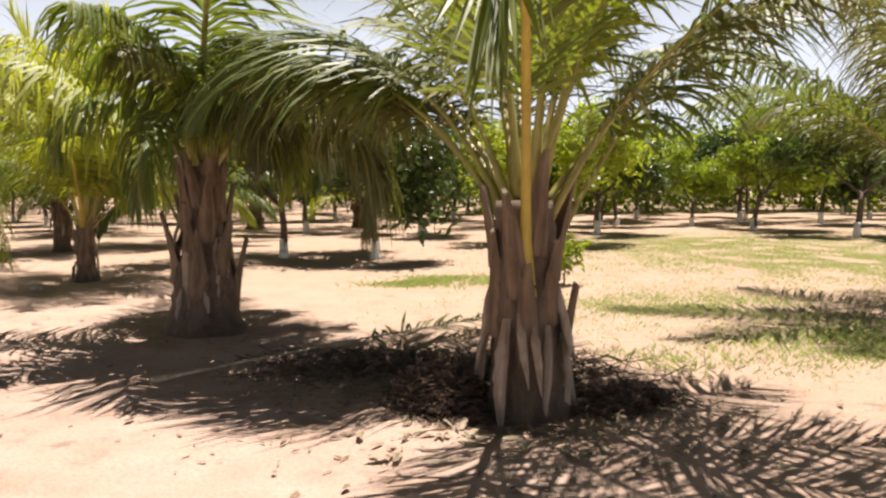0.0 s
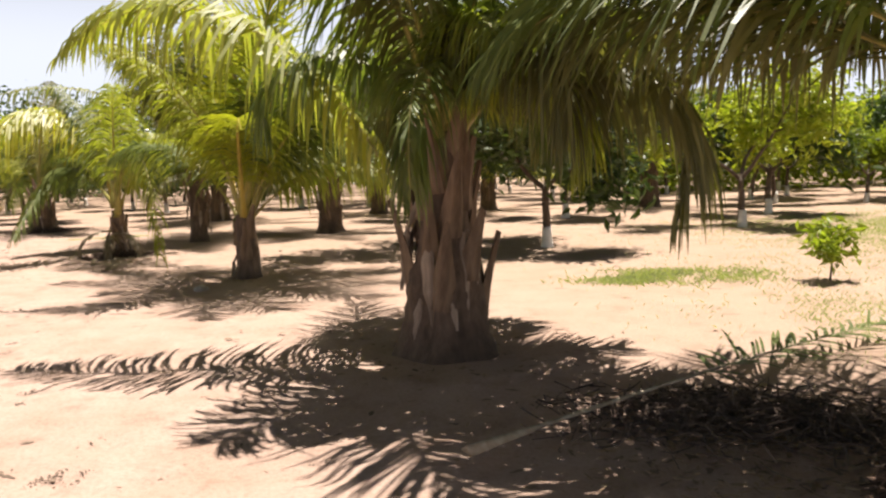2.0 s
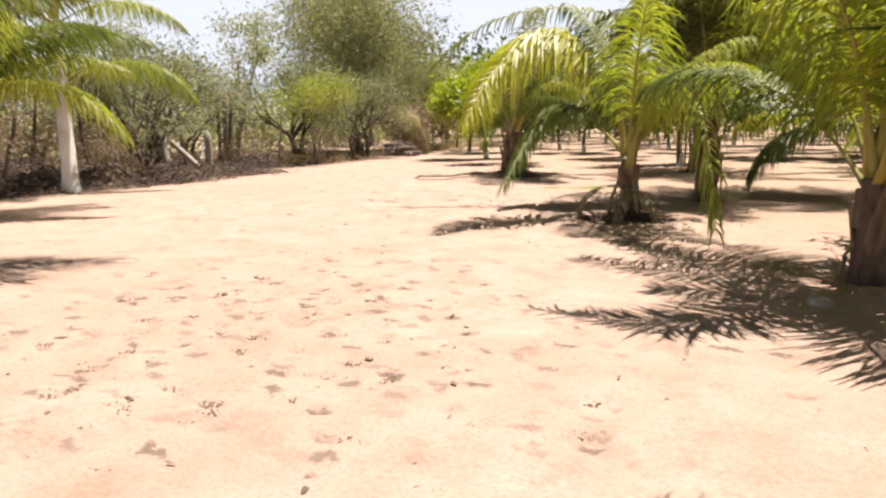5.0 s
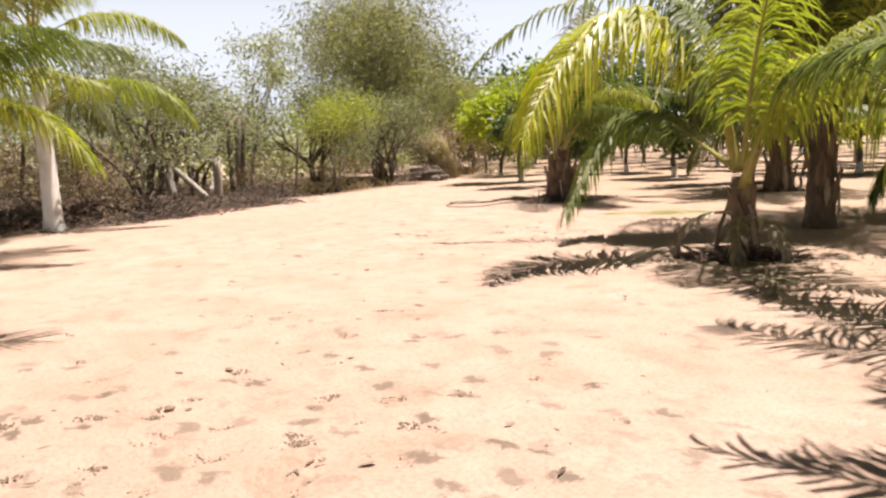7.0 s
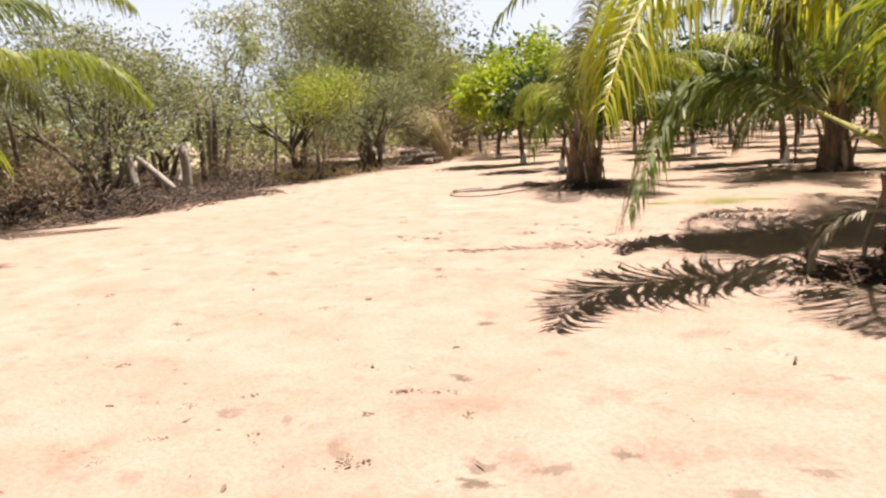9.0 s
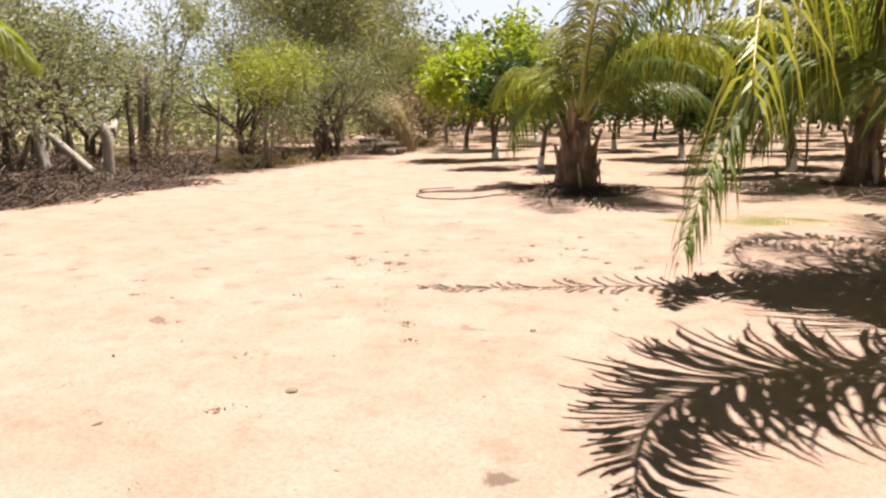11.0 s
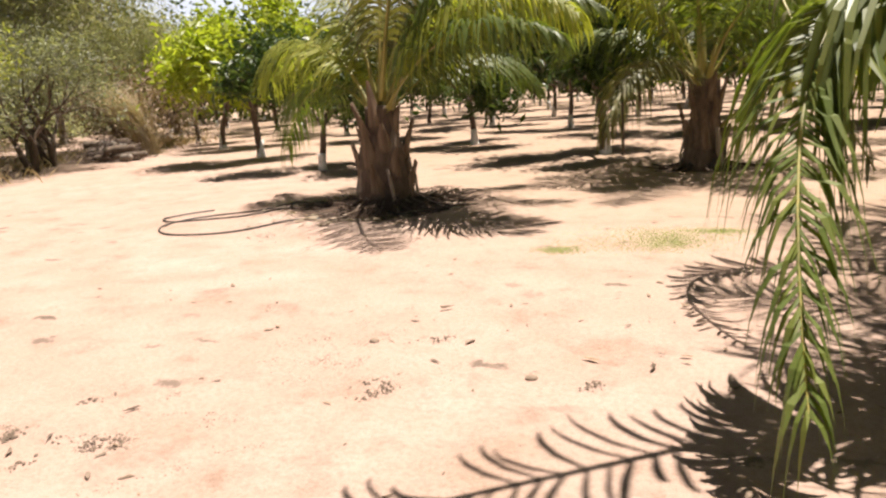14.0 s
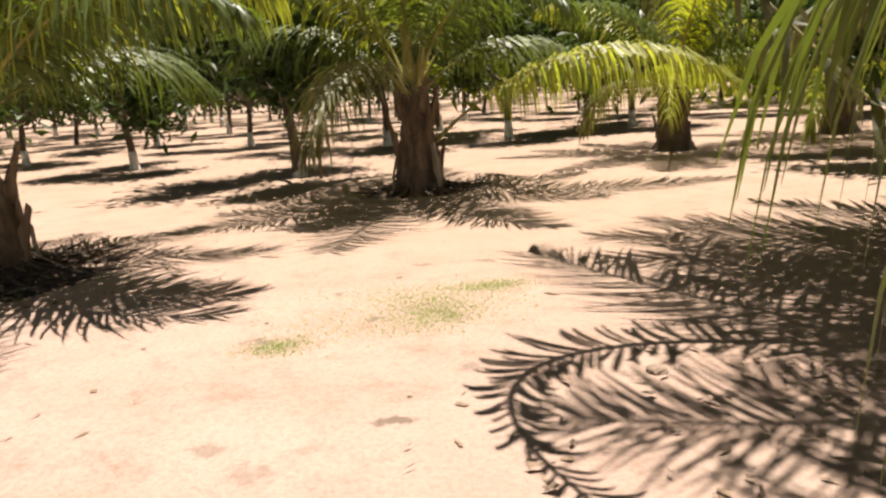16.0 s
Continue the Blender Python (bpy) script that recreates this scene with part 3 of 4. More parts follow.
def tree_meshes(seed, trunk_h, limb, depth, spread, r, per, size, scatter, bark, leaf, stems=1, slender=0.36, gravity=0.0, droop=0.4, splay=0.1, forks=3):
    rng = random.Random(seed)
    wood, tips = Soup(), []
    trunk = Soup()
    for st in range(stems):
        a = 6.28 * st / stems + rng.uniform(-0.5, 0.5)
        k = splay if stems > 1 else 0.05
        d = Vector((math.cos(a) * k, math.sin(a) * k, 1)).normalized()
        p = Vector((math.cos(a), math.sin(a), 0)) * (0.05 * (stems > 1))
        pts, rad = [p + Vector((0, 0, -0.12))], [r * 1.5]
        n = 6
        q = p.copy()
        for i in range(n):
            pts.append(q.copy())
            rad.append(r * (1.25 if i == 0 else 1.0 - 0.3 * i / n))
            d = (d + Vector((rng.gauss(0, 0.06), rng.gauss(0, 0.06), 0))).normalized()
            q = q + d * trunk_h / n
        pts.append(q.copy())
        rad.append(r * 0.7)
        trunk.tube(pts, rad, 9)
        t0 = rng.uniform(0, 6.28)
        for i in range(forks):
            a = t0 + 6.283 * i / forks + rng.uniform(-0.3, 0.3)
            nd = (d * 0.75 + Vector((math.cos(a), math.sin(a), 0)) * spread * rng.uniform(0.7, 1.2)).normalized()
            grow(rng, wood, tips, q - d * 0.03, nd, limb * rng.uniform(0.8, 1.15), r * 0.6, depth, spread, gravity)
    leaves = leaf_soup(rng, tips, per, size, scatter, slender, droop)
    return (trunk.mesh("trunk", bark, True), wood.mesh("branchwork", bark, True), leaves.mesh("crown", leaf))


def plant(name, label, category, group, meshes, x, y, scale=1.0, turn=0.0, extra=None, tilt=0.0):
    root = tagged(new(name), label, category, group)
    root.matrix_basis = Matrix.Translation((x, y, float(ground_height(x, y)) if abs(x) < 60 and abs(y) < 60 else 0.0)) @ Matrix.Rotation(turn, 4, "Z") @ Matrix.Rotation(tilt, 4, "X") @ Matrix.Scale(scale, 4)
    for nm, me in zip(("trunk", "branchwork", "crown"), meshes):
        tagged(part(nm, me, root), kind="stuff" if nm == "crown" else "")
    if extra:
        part("whitewash_band", extra, root, "whitewashed foot of the trunk")
    return root


# ---------------------------------------------------------------- the place: ground
BASINS += [(0.55, 4.85, 0.95, 0.06), (-2.5, 7.65, 1.0, 0.04), (-5.95, 12.05, 0.9, 0.05), (-9.45, 14.7, 0.9, 0.07), (-15.6, 21.25, 1.3, 0.07), (-11.8, 24.6, 1.2, 0.10)]
build_ground()

# ---------------------------------------------------------------- coconut palms along the track
G, O, Y, W = (PALM_GREEN, RACHIS), (PALM_OLD, RACHIS), (PALM_FRESH, RACHIS), (PALM_YELLOW, RACHIS_YELLOW)
palm("stout coconut palm with torn grey sheaths hanging from its bole", 0.55, 4.85, 1.45, 0.24, 0.19, 3, fronds=15, size=3.7, stubs=12, sheaths=20, sheath_len=(0.3, 0.85), sheath_tilt=0.19,
     lo=48, mats=[G, G, Y, O, Y], hang=0.5, skip=[(-95, 45, 80), (210, 55, 82)], bend1=75, stub_len=(0.5, 0.85), bare=0.34,
     special=[(0.75, -96, 83, 140, 4.1, -5, PALM_GREEN, RACHIS_YELLOW, 0.2), (1.0, 30, 58, 40, 3.2, 0, PALM_GREEN, RACHIS, 0.6), (1.3, 150, 58, 92, 3.3, 0, PALM_GREEN, RACHIS, 0.7), (1.3, -20, 62, 80, 4.2, 0, PALM_GREEN, RACHIS, 0.5), (1.4, 120, 50, 76, 3.7, 0, PALM_OLD, RACHIS, 0.6), (1.3, 138, 52, 84, 3.3, 0, PALM_OLD, RACHIS, 0.75), (1.35, 147, 62, 84, 3.1, 0, PALM_GREEN, RACHIS, 0.4), (1.3, 116, 48, 70, 3.0, 0, PALM_OLD, RACHIS, 0.45), (1.4, 98, 60, 72, 4.1, 0, PALM_GREEN, RACHIS, 0.5), (1.4, 74, 58, 68, 4.0, 0, PALM_OLD, RACHIS, 0.5)])
palm("old coconut palm with a skirt of dark drooping fronds", -2.5, 7.65, 1.8, 0.235, 0.18, 11, fronds=18, size=2.05, stubs=19, sheaths=14,
     lo=62, mats=[G, Y, O, G], hang=0.94, bend1=168, bend0=110, skip=[(195, 62, 100)], stub_len=(0.5, 0.8), bulge=(0.74, 0.38),
     arches=[((-2.66, 7.85, 0.6), (-3.0, 7.6, 2.3), (-4.4, 7.6, 3.35), (-5.5, 7.7, 2.7), PALM_FRESH, RACHIS, 0.9, 1.08, 96),
             ((-2.5, 7.6, 1.8), (-2.3, 7.2, 3.4), (-1.9, 6.4, 3.9), (-1.6, 5.6, 3.1), PALM_GREEN, RACHIS, 0.6, 1.0, 90)],
     special=[(1.75, -14, 52, 160, 2.6, 0, PALM_OLD, RACHIS, 0.93), (1.75, -50, 76, 172, 2.1, 0, PALM_OLD, RACHIS, 0.93), (1.75, 20, 78, 165, 2.6, 0, PALM_OLD, RACHIS, 0.92), (1.7, 60, 74, 165, 2.4, 0, PALM_OLD, RACHIS, 0.95), (1.7, 115, 74, 165, 2.4, 0, PALM_OLD, RACHIS, 0.95), (1.75, 190, 76, 165, 1.9, 0, PALM_GREEN, RACHIS, 0.95, 0.8), (1.8, 88, 62, 95, 3.4, 0, PALM_GREEN, RACHIS, 0.8), (1.8, 106, 60, 92, 3.5, 0, PALM_OLD, RACHIS, 0.8), (1.8, 245, 78, 80, 2.0, 0, PALM_GREEN, RACHIS, 0.85)])
palm("young coconut palm with fresh yellow-green fronds", -5.95, 12.1, 0.95, 0.145, 0.12, 23, fronds=13, size=3.2, stubs=7, sheaths=2,
     lo=42, mats=[Y, Y, G, W, Y], hang=0.8, skip=[(225, 30, 70)], arches=[((-5.95, 12.1, 1.0), (-5.4, 11.6, 3.9), (-6.0, 10.4, 4.2), (-7.5, 10.35, 3.0), PALM_FRESH, RACHIS, 0.7, 0.9, 70)],
     special=[(0.9, -25, 64, 80, 3.6, 0, PALM_GREEN, RACHIS, 0.6), (0.9, 25, 62, 80, 3.4, 0, PALM_GREEN, RACHIS, 0.6), (0.95, -48, 68, 76, 3.4, 0, PALM_GREEN, RACHIS, 0.6), (1.0, 200, 86, 22, 3.4, 0, PALM_YELLOW, RACHIS_YELLOW, 0.3), (1.0, 320, 82, 30, 3.3, 0, PALM_YELLOW, RACHIS_YELLOW, 0.3), (0.95, 0, 66, 78, 3.6, 0, PALM_GREEN, RACHIS, 0.6), (0.9, 70, 64, 80, 2.9, 0, PALM_GREEN, RACHIS, 0.9)])
palm("small coconut palm with arching yellow-green fronds and dry litter", -9.45, 14.7, 0.95, 0.11, 0.10, 31, fronds=6, size=2.6, stubs=6, sheaths=4,
     lo=68, mats=[Y, G, Y], hang=0.85, skip=[(200, 90, 84)], stub_len=(0.25, 0.42), blade=1.2,
     arches=[((-9.5, 14.75, 1.0), (-10.1, 15.2, 3.3), (-11.4, 14.6, 3.2), (-10.9, 12.6, 1.4), PALM_YELLOW, RACHIS_YELLOW, 0.78, 1.3, 130),
             ((-9.5, 14.75, 1.0), (-11.08, 16.54, 1.6), (-11.86, 16.88, 2.48), (-11.86, 15.05, 0.4), PALM_GREEN, RACHIS, 0.9, 0.86, 150),
             ((-9.5, 14.75, 1.0), (-10.5, 16.0, 3.5), (-11.2, 17.2, 3.3), (-10.8, 17.0, 1.7), PALM_OLD, RACHIS, 0.78, 1.1, 80),
             ((-9.4, 14.6, 0.8), (-9.0, 14.2, 2.3), (-7.7, 12.8, 2.6), (-7.4, 12.3, 0.32), PALM_FRESH, RACHIS, 0.9, 0.8, 80)],
     special=[(0.5, 285, 15, 110, 1.0, 0, PALM_DRY, RACHIS_DRY, 0.5, 0.3), (0.55, 215, 10, 110, 0.9, 0, PALM_DRY, RACHIS_DRY, 0.5, 0.28), (0.5, 330, 10, 120, 0.9, 0, PALM_DRY, RACHIS_DRY, 0.5, 0.28)])
palm("coconut palm with high spreading fronds over shaded sand", -9.4, 18.0, 2.0, 0.18, 0.15, 47, fronds=24, size=3.4, stubs=11, sheaths=3,
     lo=52, mats=[G, Y, G, O], hang=0.7, bend1=62, skip=[(195, 75, 68)],
     arches=[((-9.45, 18.0, 1.9), (-10.0, 19.7, 3.8), (-12.7, 20.2, 4.2), (-11.4, 16.4, 0.95), PALM_OLD, RACHIS, 0.8, 0.55, 70),
             ((-9.45, 17.95, 2.0), (-10.4, 17.3, 3.8), (-12.5, 16.0, 3.9), (-13.45, 15.2, 2.5), PALM_GREEN, RACHIS, 0.88, 0.62, 44),
             ((-9.45, 17.9, 2.0), (-9.9, 17.6, 3.7), (-10.9, 16.9, 3.7), (-10.95, 15.9, 2.3), PALM_GREEN, RACHIS, 0.55, 1.05, 90),
             ((-9.4, 17.9, 2.0), (-9.5, 17.2, 3.6), (-10.2, 16.6, 3.6), (-10.3, 15.8, 2.2), PALM_OLD, RACHIS, 0.55, 1.05, 90)],
     special=[(1.9, 72, 52, 66, 4.2, 0, PALM_GREEN, RACHIS, 0.7), (1.9, 92, 56, 62, 4.4, 0, PALM_GREEN, RACHIS, 0.7), (1.9, 112, 50, 66, 4.2, 0, PALM_GREEN, RACHIS, 0.7), (1.9, 50, 52, 66, 4.0, 0, PALM_OLD, RACHIS, 0.7)])
palm("stout dwarf coconut palm in a ring of dark litter", -15.6, 21.25, 1.3, 0.235, 0.16, 59, fronds=20, size=3.1, stubs=16, sheaths=7, bulge=(0.9, 0.42),
     lo=30, mats=[G, Y, G, O], hang=0.85, skip=[(235, 80, 84)], special=[(1.0, 110, 62, 80, 3.5, 0, PALM_GREEN, RACHIS, 0.55), (1.2, -15, 66, 105, 3.0, 0, PALM_FRESH, RACHIS, 0.92), (1.2, 150, 60, 110, 2.8, 0, PALM_FRESH, RACHIS, 0.9)])
palm("coconut palm with one low arching sunlit frond", -11.75, 24.6, 1.4, 0.26, 0.17, 67, fronds=14, size=3.2, stubs=12, sheaths=3, bulge=(0.7, 0.2),
     lo=38, mats=[G, G, O, Y], hang=0.8, special=[(0.6, -14, 44, 82, 4.3, 11, PALM_FRESH, RACHIS, 0.9)])
palm("coconut palm with drooping yellowing fronds", -7.0, 27.3, 1.1, 0.28, 0.2, 71, fronds=13, size=3.0, stubs=9, lo=20, mats=[G, W, O], hang=0.8)
palm("coconut palm with drooping yellowing fronds", -3.2, 28.2, 1.2, 0.28, 0.2, 73, fronds=13, size=3.0, stubs=9, lo=20, mats=[W, G, O], hang=0.8)
palm("coconut palm with a dark stout bole", -6.8, 19.9, 1.3, 0.29, 0.22, 79, fronds=14, size=3.0, stubs=10, lo=25, mats=[G, G, O, Y], hang=0.75,
     special=[(1.3, 138, 60, 72, 4.2, 0, PALM_GREEN, RACHIS, 0.6), (1.3, 150, 58, 72, 4.4, 0, PALM_GREEN, RACHIS, 0.6), (1.3, 163, 60, 72, 4.3, 0, PALM_OLD, RACHIS, 0.6), (1.3, 176, 58, 74, 4.0, 0, PALM_GREEN, RACHIS, 0.6)])
palm("coconut palm with a dark stout bole", 2.35, 27.3, 1.7, 0.30, 0.22, 83, fronds=13, size=3.1, stubs=9, lo=25, mats=[G, O, Y], hang=0.75)
palm("coconut palm with spreading green fronds", 5.9, 8.7, 1.5, 0.28, 0.2, 89, fronds=14, size=3.6, stubs=10, lo=34, mats=[G, G, O], hang=0.7, bend1=70)
palm("coconut palm with a tall whitewashed bole", -23.1, 13.05, 4.1, 0.185, 0.13, 97, fronds=10, size=3.0, stubs=0, lo=20, hi=86, mats=[Y, W, G], hang=0.85, mat=WHITEWASH, lean=(-0.12, 0.05),
     special=[(2.55, 40, 34, 90, 3.3, 0, PALM_FRESH, RACHIS, 0.9), (3.0, 228, 40, 95, 3.4, 0, PALM_YELLOW, RACHIS_YELLOW, 0.85), (3.3, 290, 40, 110, 2.8, 0, PALM_YELLOW, RACHIS, 0.85), (2.6, 130, 30, 90, 3.0, 0, PALM_OLD, RACHIS, 0.9), (2.5, 205, 25, 90, 2.8, 0, PALM_OLD, RACHIS, 0.9)])
palm("coconut palm with spreading yellow-green fronds", -19.9, 9.5, 2.0, 0.24, 0.18, 101, fronds=15, size=3.4, stubs=9, lo=26, mats=[G, Y, O], hang=0.85, bend1=75, special=[(2.0, 30, 48, 60, 3.3, 0, PALM_GREEN, RACHIS, 0.7), (2.0, 62, 46, 60, 3.6, 0, PALM_GREEN, RACHIS, 0.7)])
palm("coconut palm with high spreading green fronds", -14.7, 6.9, 2.2, 0.24, 0.18, 103, fronds=14, size=3.2, stubs=9, lo=38, mats=[G, Y, O], hang=0.8, bend1=62, special=[(2.2, 50, 52, 60, 4.0, 0, PALM_GREEN, RACHIS, 0.7), (2.2, 34, 54, 62, 3.4, 0, PALM_OLD, RACHIS, 0.7)])

# ---------------------------------------------------------------- orchard
OA, OB, O0 = Vector((-3.65, 3.8)), Vector((5.5, 1.4)), Vector((-18.95, 26.3))
ORCH = [tree_meshes(200 + k, 0.84, 0.9, 2, 0.85, 0.065, 26, 0.19, 0.19, BARK, MANGO_DARK) for k in range(4)]
ORCH_LIGHT = [tree_meshes(220 + k, 0.84, 0.9, 2, 0.8, 0.065, 24, 0.18, 0.19, BARK, MANGO_LIGHT) for k in range(2)]
ORCH_FAR = [tree_meshes(240 + k, 0.84, 0.95, 2, 0.85, 0.065, 9, 0.33, 0.22, BARK, MANGO_DARK) for k in range(2)]
ORCH_FAR_LIGHT = [tree_meshes(250 + k, 0.84, 0.95, 2, 0.85, 0.065, 9, 0.33, 0.22, BARK, MANGO_LIGHT) for k in range(2)]


def band_mesh():
    s = Soup()
    s.tube([(0, 0, -0.05), (0, 0, 0.01), (0, 0, 0.11), (0.002, 0, 0.2), (0.003, 0, 0.29)], [0.095, 0.086, 0.069, 0.066, 0.063], 12)
    return s.mesh("whitewash_band", WHITEWASH, True)


BAND = band_mesh()
orng = random.Random(8)


def orchard_tree(x, y, scale, light, far=False):
    pool = (ORCH_FAR_LIGHT if light else ORCH_FAR) if far else (ORCH_LIGHT if light else ORCH)
    plant("orchard_tree", "small leafy orchard tree, bright yellow-green in the sun" if light else "small dark green orchard tree with whitewashed foot", "tree", "orchard trees in rows",
          orng.choice(pool), x, y, scale, orng.uniform(0, 6.28), BAND)


for i in range(-2, 11):
    for j in range(0, 14):
        p = O0 + OA * i + OB * j
        jig = Vector((orng.uniform(-0.35, 0.35), orng.uniform(-0.35, 0.35)))
        if i < 0 and j < 3 or (i, j) in ((0, 2), (0, 3), (-1, 3)):
            continue
        if p.x > 34 or p.y > 82 or p.x > 6 + 0.62 * p.y:
            continue
        near = (p - Vector((-10, 12))).length < 26
        light = orng.random() < (1.0 if j == 0 and i > 0 else 0.6 if p.x > 3 else 0.12)
        size = orng.uniform(1.3, 1.6)
        if (i, j) == (0, 0):
            light, size = False, 1.15
        orchard_tree(p.x + jig.x * (0 if near else 1), p.y + jig.y * (0 if near else 1), size, light, not near and p.y > 38)
for x, y, s, li in ((-1.45, 15.6, 1.35, False), (-3.5, 16.0, 1.4, False), (3.05, 19.0, 1.35, True), (-0.7, 23.0, 1.4, False), (11.6, 20.4, 1.5, False), (9.2, 27.0, 1.1, True), (6.6, 30.5, 1.4, True), (14.5, 28.0, 1.5, True), (-4.6, 24.6, 1.5, False), (-8.6, 33.0, 1.5, False), (-5.0, 34.0, 1.5, False), (0.5, 33.0, 1.5, False)):
    orchard_tree(x, y, s, li)
sp = tree_meshes(301, 0.25, 0.28, 1, 0.6, 0.014, 5, 0.16, 0.07, BARK, MANGO_LIGHT)
plant("sapling", "small leafy orchard sapling in dry ground", "sapling", "", sp, 1.85, 11.1, 1.0)

stake = Soup()
stake.tube([(0, 0, -0.15), (0.01, 0, 0.5), (0.0, 0.01, 1.1), (0.02, 0, 1.8)], [0.028, 0.027, 0.026, 0.022], 8)
st = tagged(new("tree_stake", stake.mesh("tree_stake", BARK, True)), "thin dark wooden stake beside an orchard tree", "stake")
st.matrix_basis = Matrix.Translation((-13.08, 27.1, float(ground_height(-13.08, 27.1))))

# ---------------------------------------------------------------- scrub beside the track
SCRUB = [tree_meshes(400 + k, 0.7, 1.0, 3, 0.6, 0.08, 5, 0.1, 0.2, BARK, SCRUB_LEAF, stems=3, slender=0.4, splay=0.35, forks=2) for k in range(3)]
BRIGHT = [tree_meshes(420, 0.9, 0.95, 2, 0.24, 0.03, 8, 0.12, 0.2, BARK_GREY, SCRUB_BRIGHT, stems=4, slender=0.25, splay=0.09, forks=2)]
EUC = [tree_meshes(430, 2.6, 1.2, 3, 0.42, 0.09, 3, 0.2, 0.2, PALE_WOOD, SCRUB_LEAF, slender=0.3, droop=0.9)]
CASU = [tree_meshes(440 + k, 0.7, 1.7, 3, 0.55, 0.14, 20, 0.165, 0.45, BARK_GREY, CASU_LEAF, slender=0.16, droop=0.8, forks=4) for k in range(2)]
DRYB = [tree_meshes(450 + k, 0.1, 0.55, 2, 0.8, 0.018, 3, 0.1, 0.1, TWIG, DRY_LEAF, stems=4, slender=0.2, splay=0.7, forks=2) for k in range(2)]
srng = random.Random(17)
SCRUB_PLACES = (
    ("scrub_tree", "grey-green many-stemmed scrub tree with thin foliage", SCRUB, -26.4, 16.9, 1.35), ("scrub_tree", "grey-green many-stemmed scrub tree with thin foliage", SCRUB, -30.2, 19.4, 1.6),
    ("scrub_tree", "grey-green leafy scrub tree", SCRUB, -33.0, 15.0, 1.5), ("scrub_tree", "grey-green leafy scrub tree", SCRUB, -35.5, 23.0, 1.6),
    ("scrub_tree", "grey-green leafy scrub tree", SCRUB, -28.3, 28.2, 1.25), ("scrub_tree", "grey-green leafy scrub tree", SCRUB, -29.3, 29.8, 1.2),
    ("scrub_tree", "grey-green leafy scrub tree", SCRUB, -32.0, 28.0, 1.4), ("scrub_tree", "grey-green leafy scrub tree", SCRUB, -37.5, 18.5, 1.5), ("scrub_tree", "grey-green leafy scrub tree", SCRUB, -33.0, 22.6, 1.4),
    ("bright_bush", "bright yellow-green feathery bush at the edge of the track", BRIGHT, -26.6, 24.2, 1.25),
    ("eucalyptus_tree", "slender pale-stemmed tree with glinting leaves", EUC, -32.7, 25.0, 1.1), ("eucalyptus_tree", "slender pale-stemmed tree with glinting leaves", EUC, -36.0, 20.5, 1.0),
    ("needle_tree", "tall dense grey-green needle-leaved tree", CASU, -31.8, 31.6, 1.5), ("needle_tree", "tall dense grey-green needle-leaved tree", CASU, -35.5, 35.5, 1.9),
    ("needle_tree", "tall dense grey-green needle-leaved tree", CASU, -41.5, 43.0, 1.6),
    ("needle_tree", "grey-green needle-leaved tree beside the track", CASU, -33.0, 37.0, 1.0), ("needle_tree", "grey-green needle-leaved tree beside the track", CASU, -38.5, 48.0, 1.2), ("scrub_tree", "grey-green leafy scrub tree", SCRUB, -30.6, 26.6, 1.5),
    ("dry_bush", "dry tan leafless bush by the track", DRYB, -24.9, 14.6, 1.3), ("dry_bush", "dry brown bush in the brush", DRYB, -26.3, 12.2, 1.7), ("dry_bush", "dry brown bush in the brush", DRYB, -31.5, 17.0, 2.2), ("dry_bush", "tan plumed dry bush by a log pile", DRYB, -29.8, 34.5, 2.6), ("dry_bush", "tan plumed dry bush by a log pile", DRYB, -31.2, 35.5, 2.8), ("dry_bush", "dry tan leafless bush by the track", DRYB, -27.9, 16.2, 1.6), ("dry_bush", "dry tan leafless bush by the track", DRYB, -29.2, 14.2, 1.7),
    ("dry_bush", "dry tan leafless bush by the track", DRYB, -27.6, 21.6, 1.2), ("dry_bush", "dry tan leafless bush by the track", DRYB, -27.9, 25.6, 1.2), ("dry_bush", "dry tan leafless bush by the track", DRYB, -30.4, 33.5, 1.6),
)
for nm, lab, pool, x, y, s in SCRUB_PLACES:
    plant(nm, lab, "bush" if "bush" in nm else "tree", "", srng.choice(pool), x, y, s, srng.uniform(0, 6.28))


def log(name, label, a, b, r0, r1, mat, category="log"):
    s, rng = Soup(), random.Random(int(abs(a[0] * 100)))
    a, b = Vector(a), Vector(b)
    pts = [a.lerp(b, k / 5) + Vector((rng.uniform(-1, 1), rng.uniform(-1, 1), rng.uniform(-1, 1))) * 0.03 * (0 < k < 5) for k in range(6)]
    o = pts[0].copy()
    s.tube([p - o for p in pts], [r0 + (r1 - r0) * k / 5 for k in range(6)], 9)
    ob = tagged(new(name, s.mesh(name, mat, True)), label, category)
    ob.matrix_basis = Matrix.Translation(o)


log("stump_post", "pale bleached stump standing in brush", (-27.7, 18.55, -0.1), (-27.95, 18.5, 1.35), 0.15, 0.12, PALE_WOOD, "stump")
log("stump_post", "pale bleached stump standing in brush", (-27.05, 19.65, -0.1), (-27.0, 19.6, 1.4), 0.14, 0.12, PALE_WOOD, "stump")
log("leaning_log", "pale bleached log leaning in the brush", (-27.3, 19.5, 0.05), (-28.3, 18.7, 1.35), 0.1, 0.08, PALE_WOOD)
log("leaning_log", "pale bleached log leaning in the brush", (-28.6, 20.3, 0.02), (-29.4, 21.3, 1.4), 0.11, 0.09, PALE_WOOD)
log("bare_trunk", "bare grey trunk rising from the brush", (-29.6, 22.2, -0.1), (-29.5, 22.3, 2.9), 0.15, 0.11, BARK_GREY, "trunk")
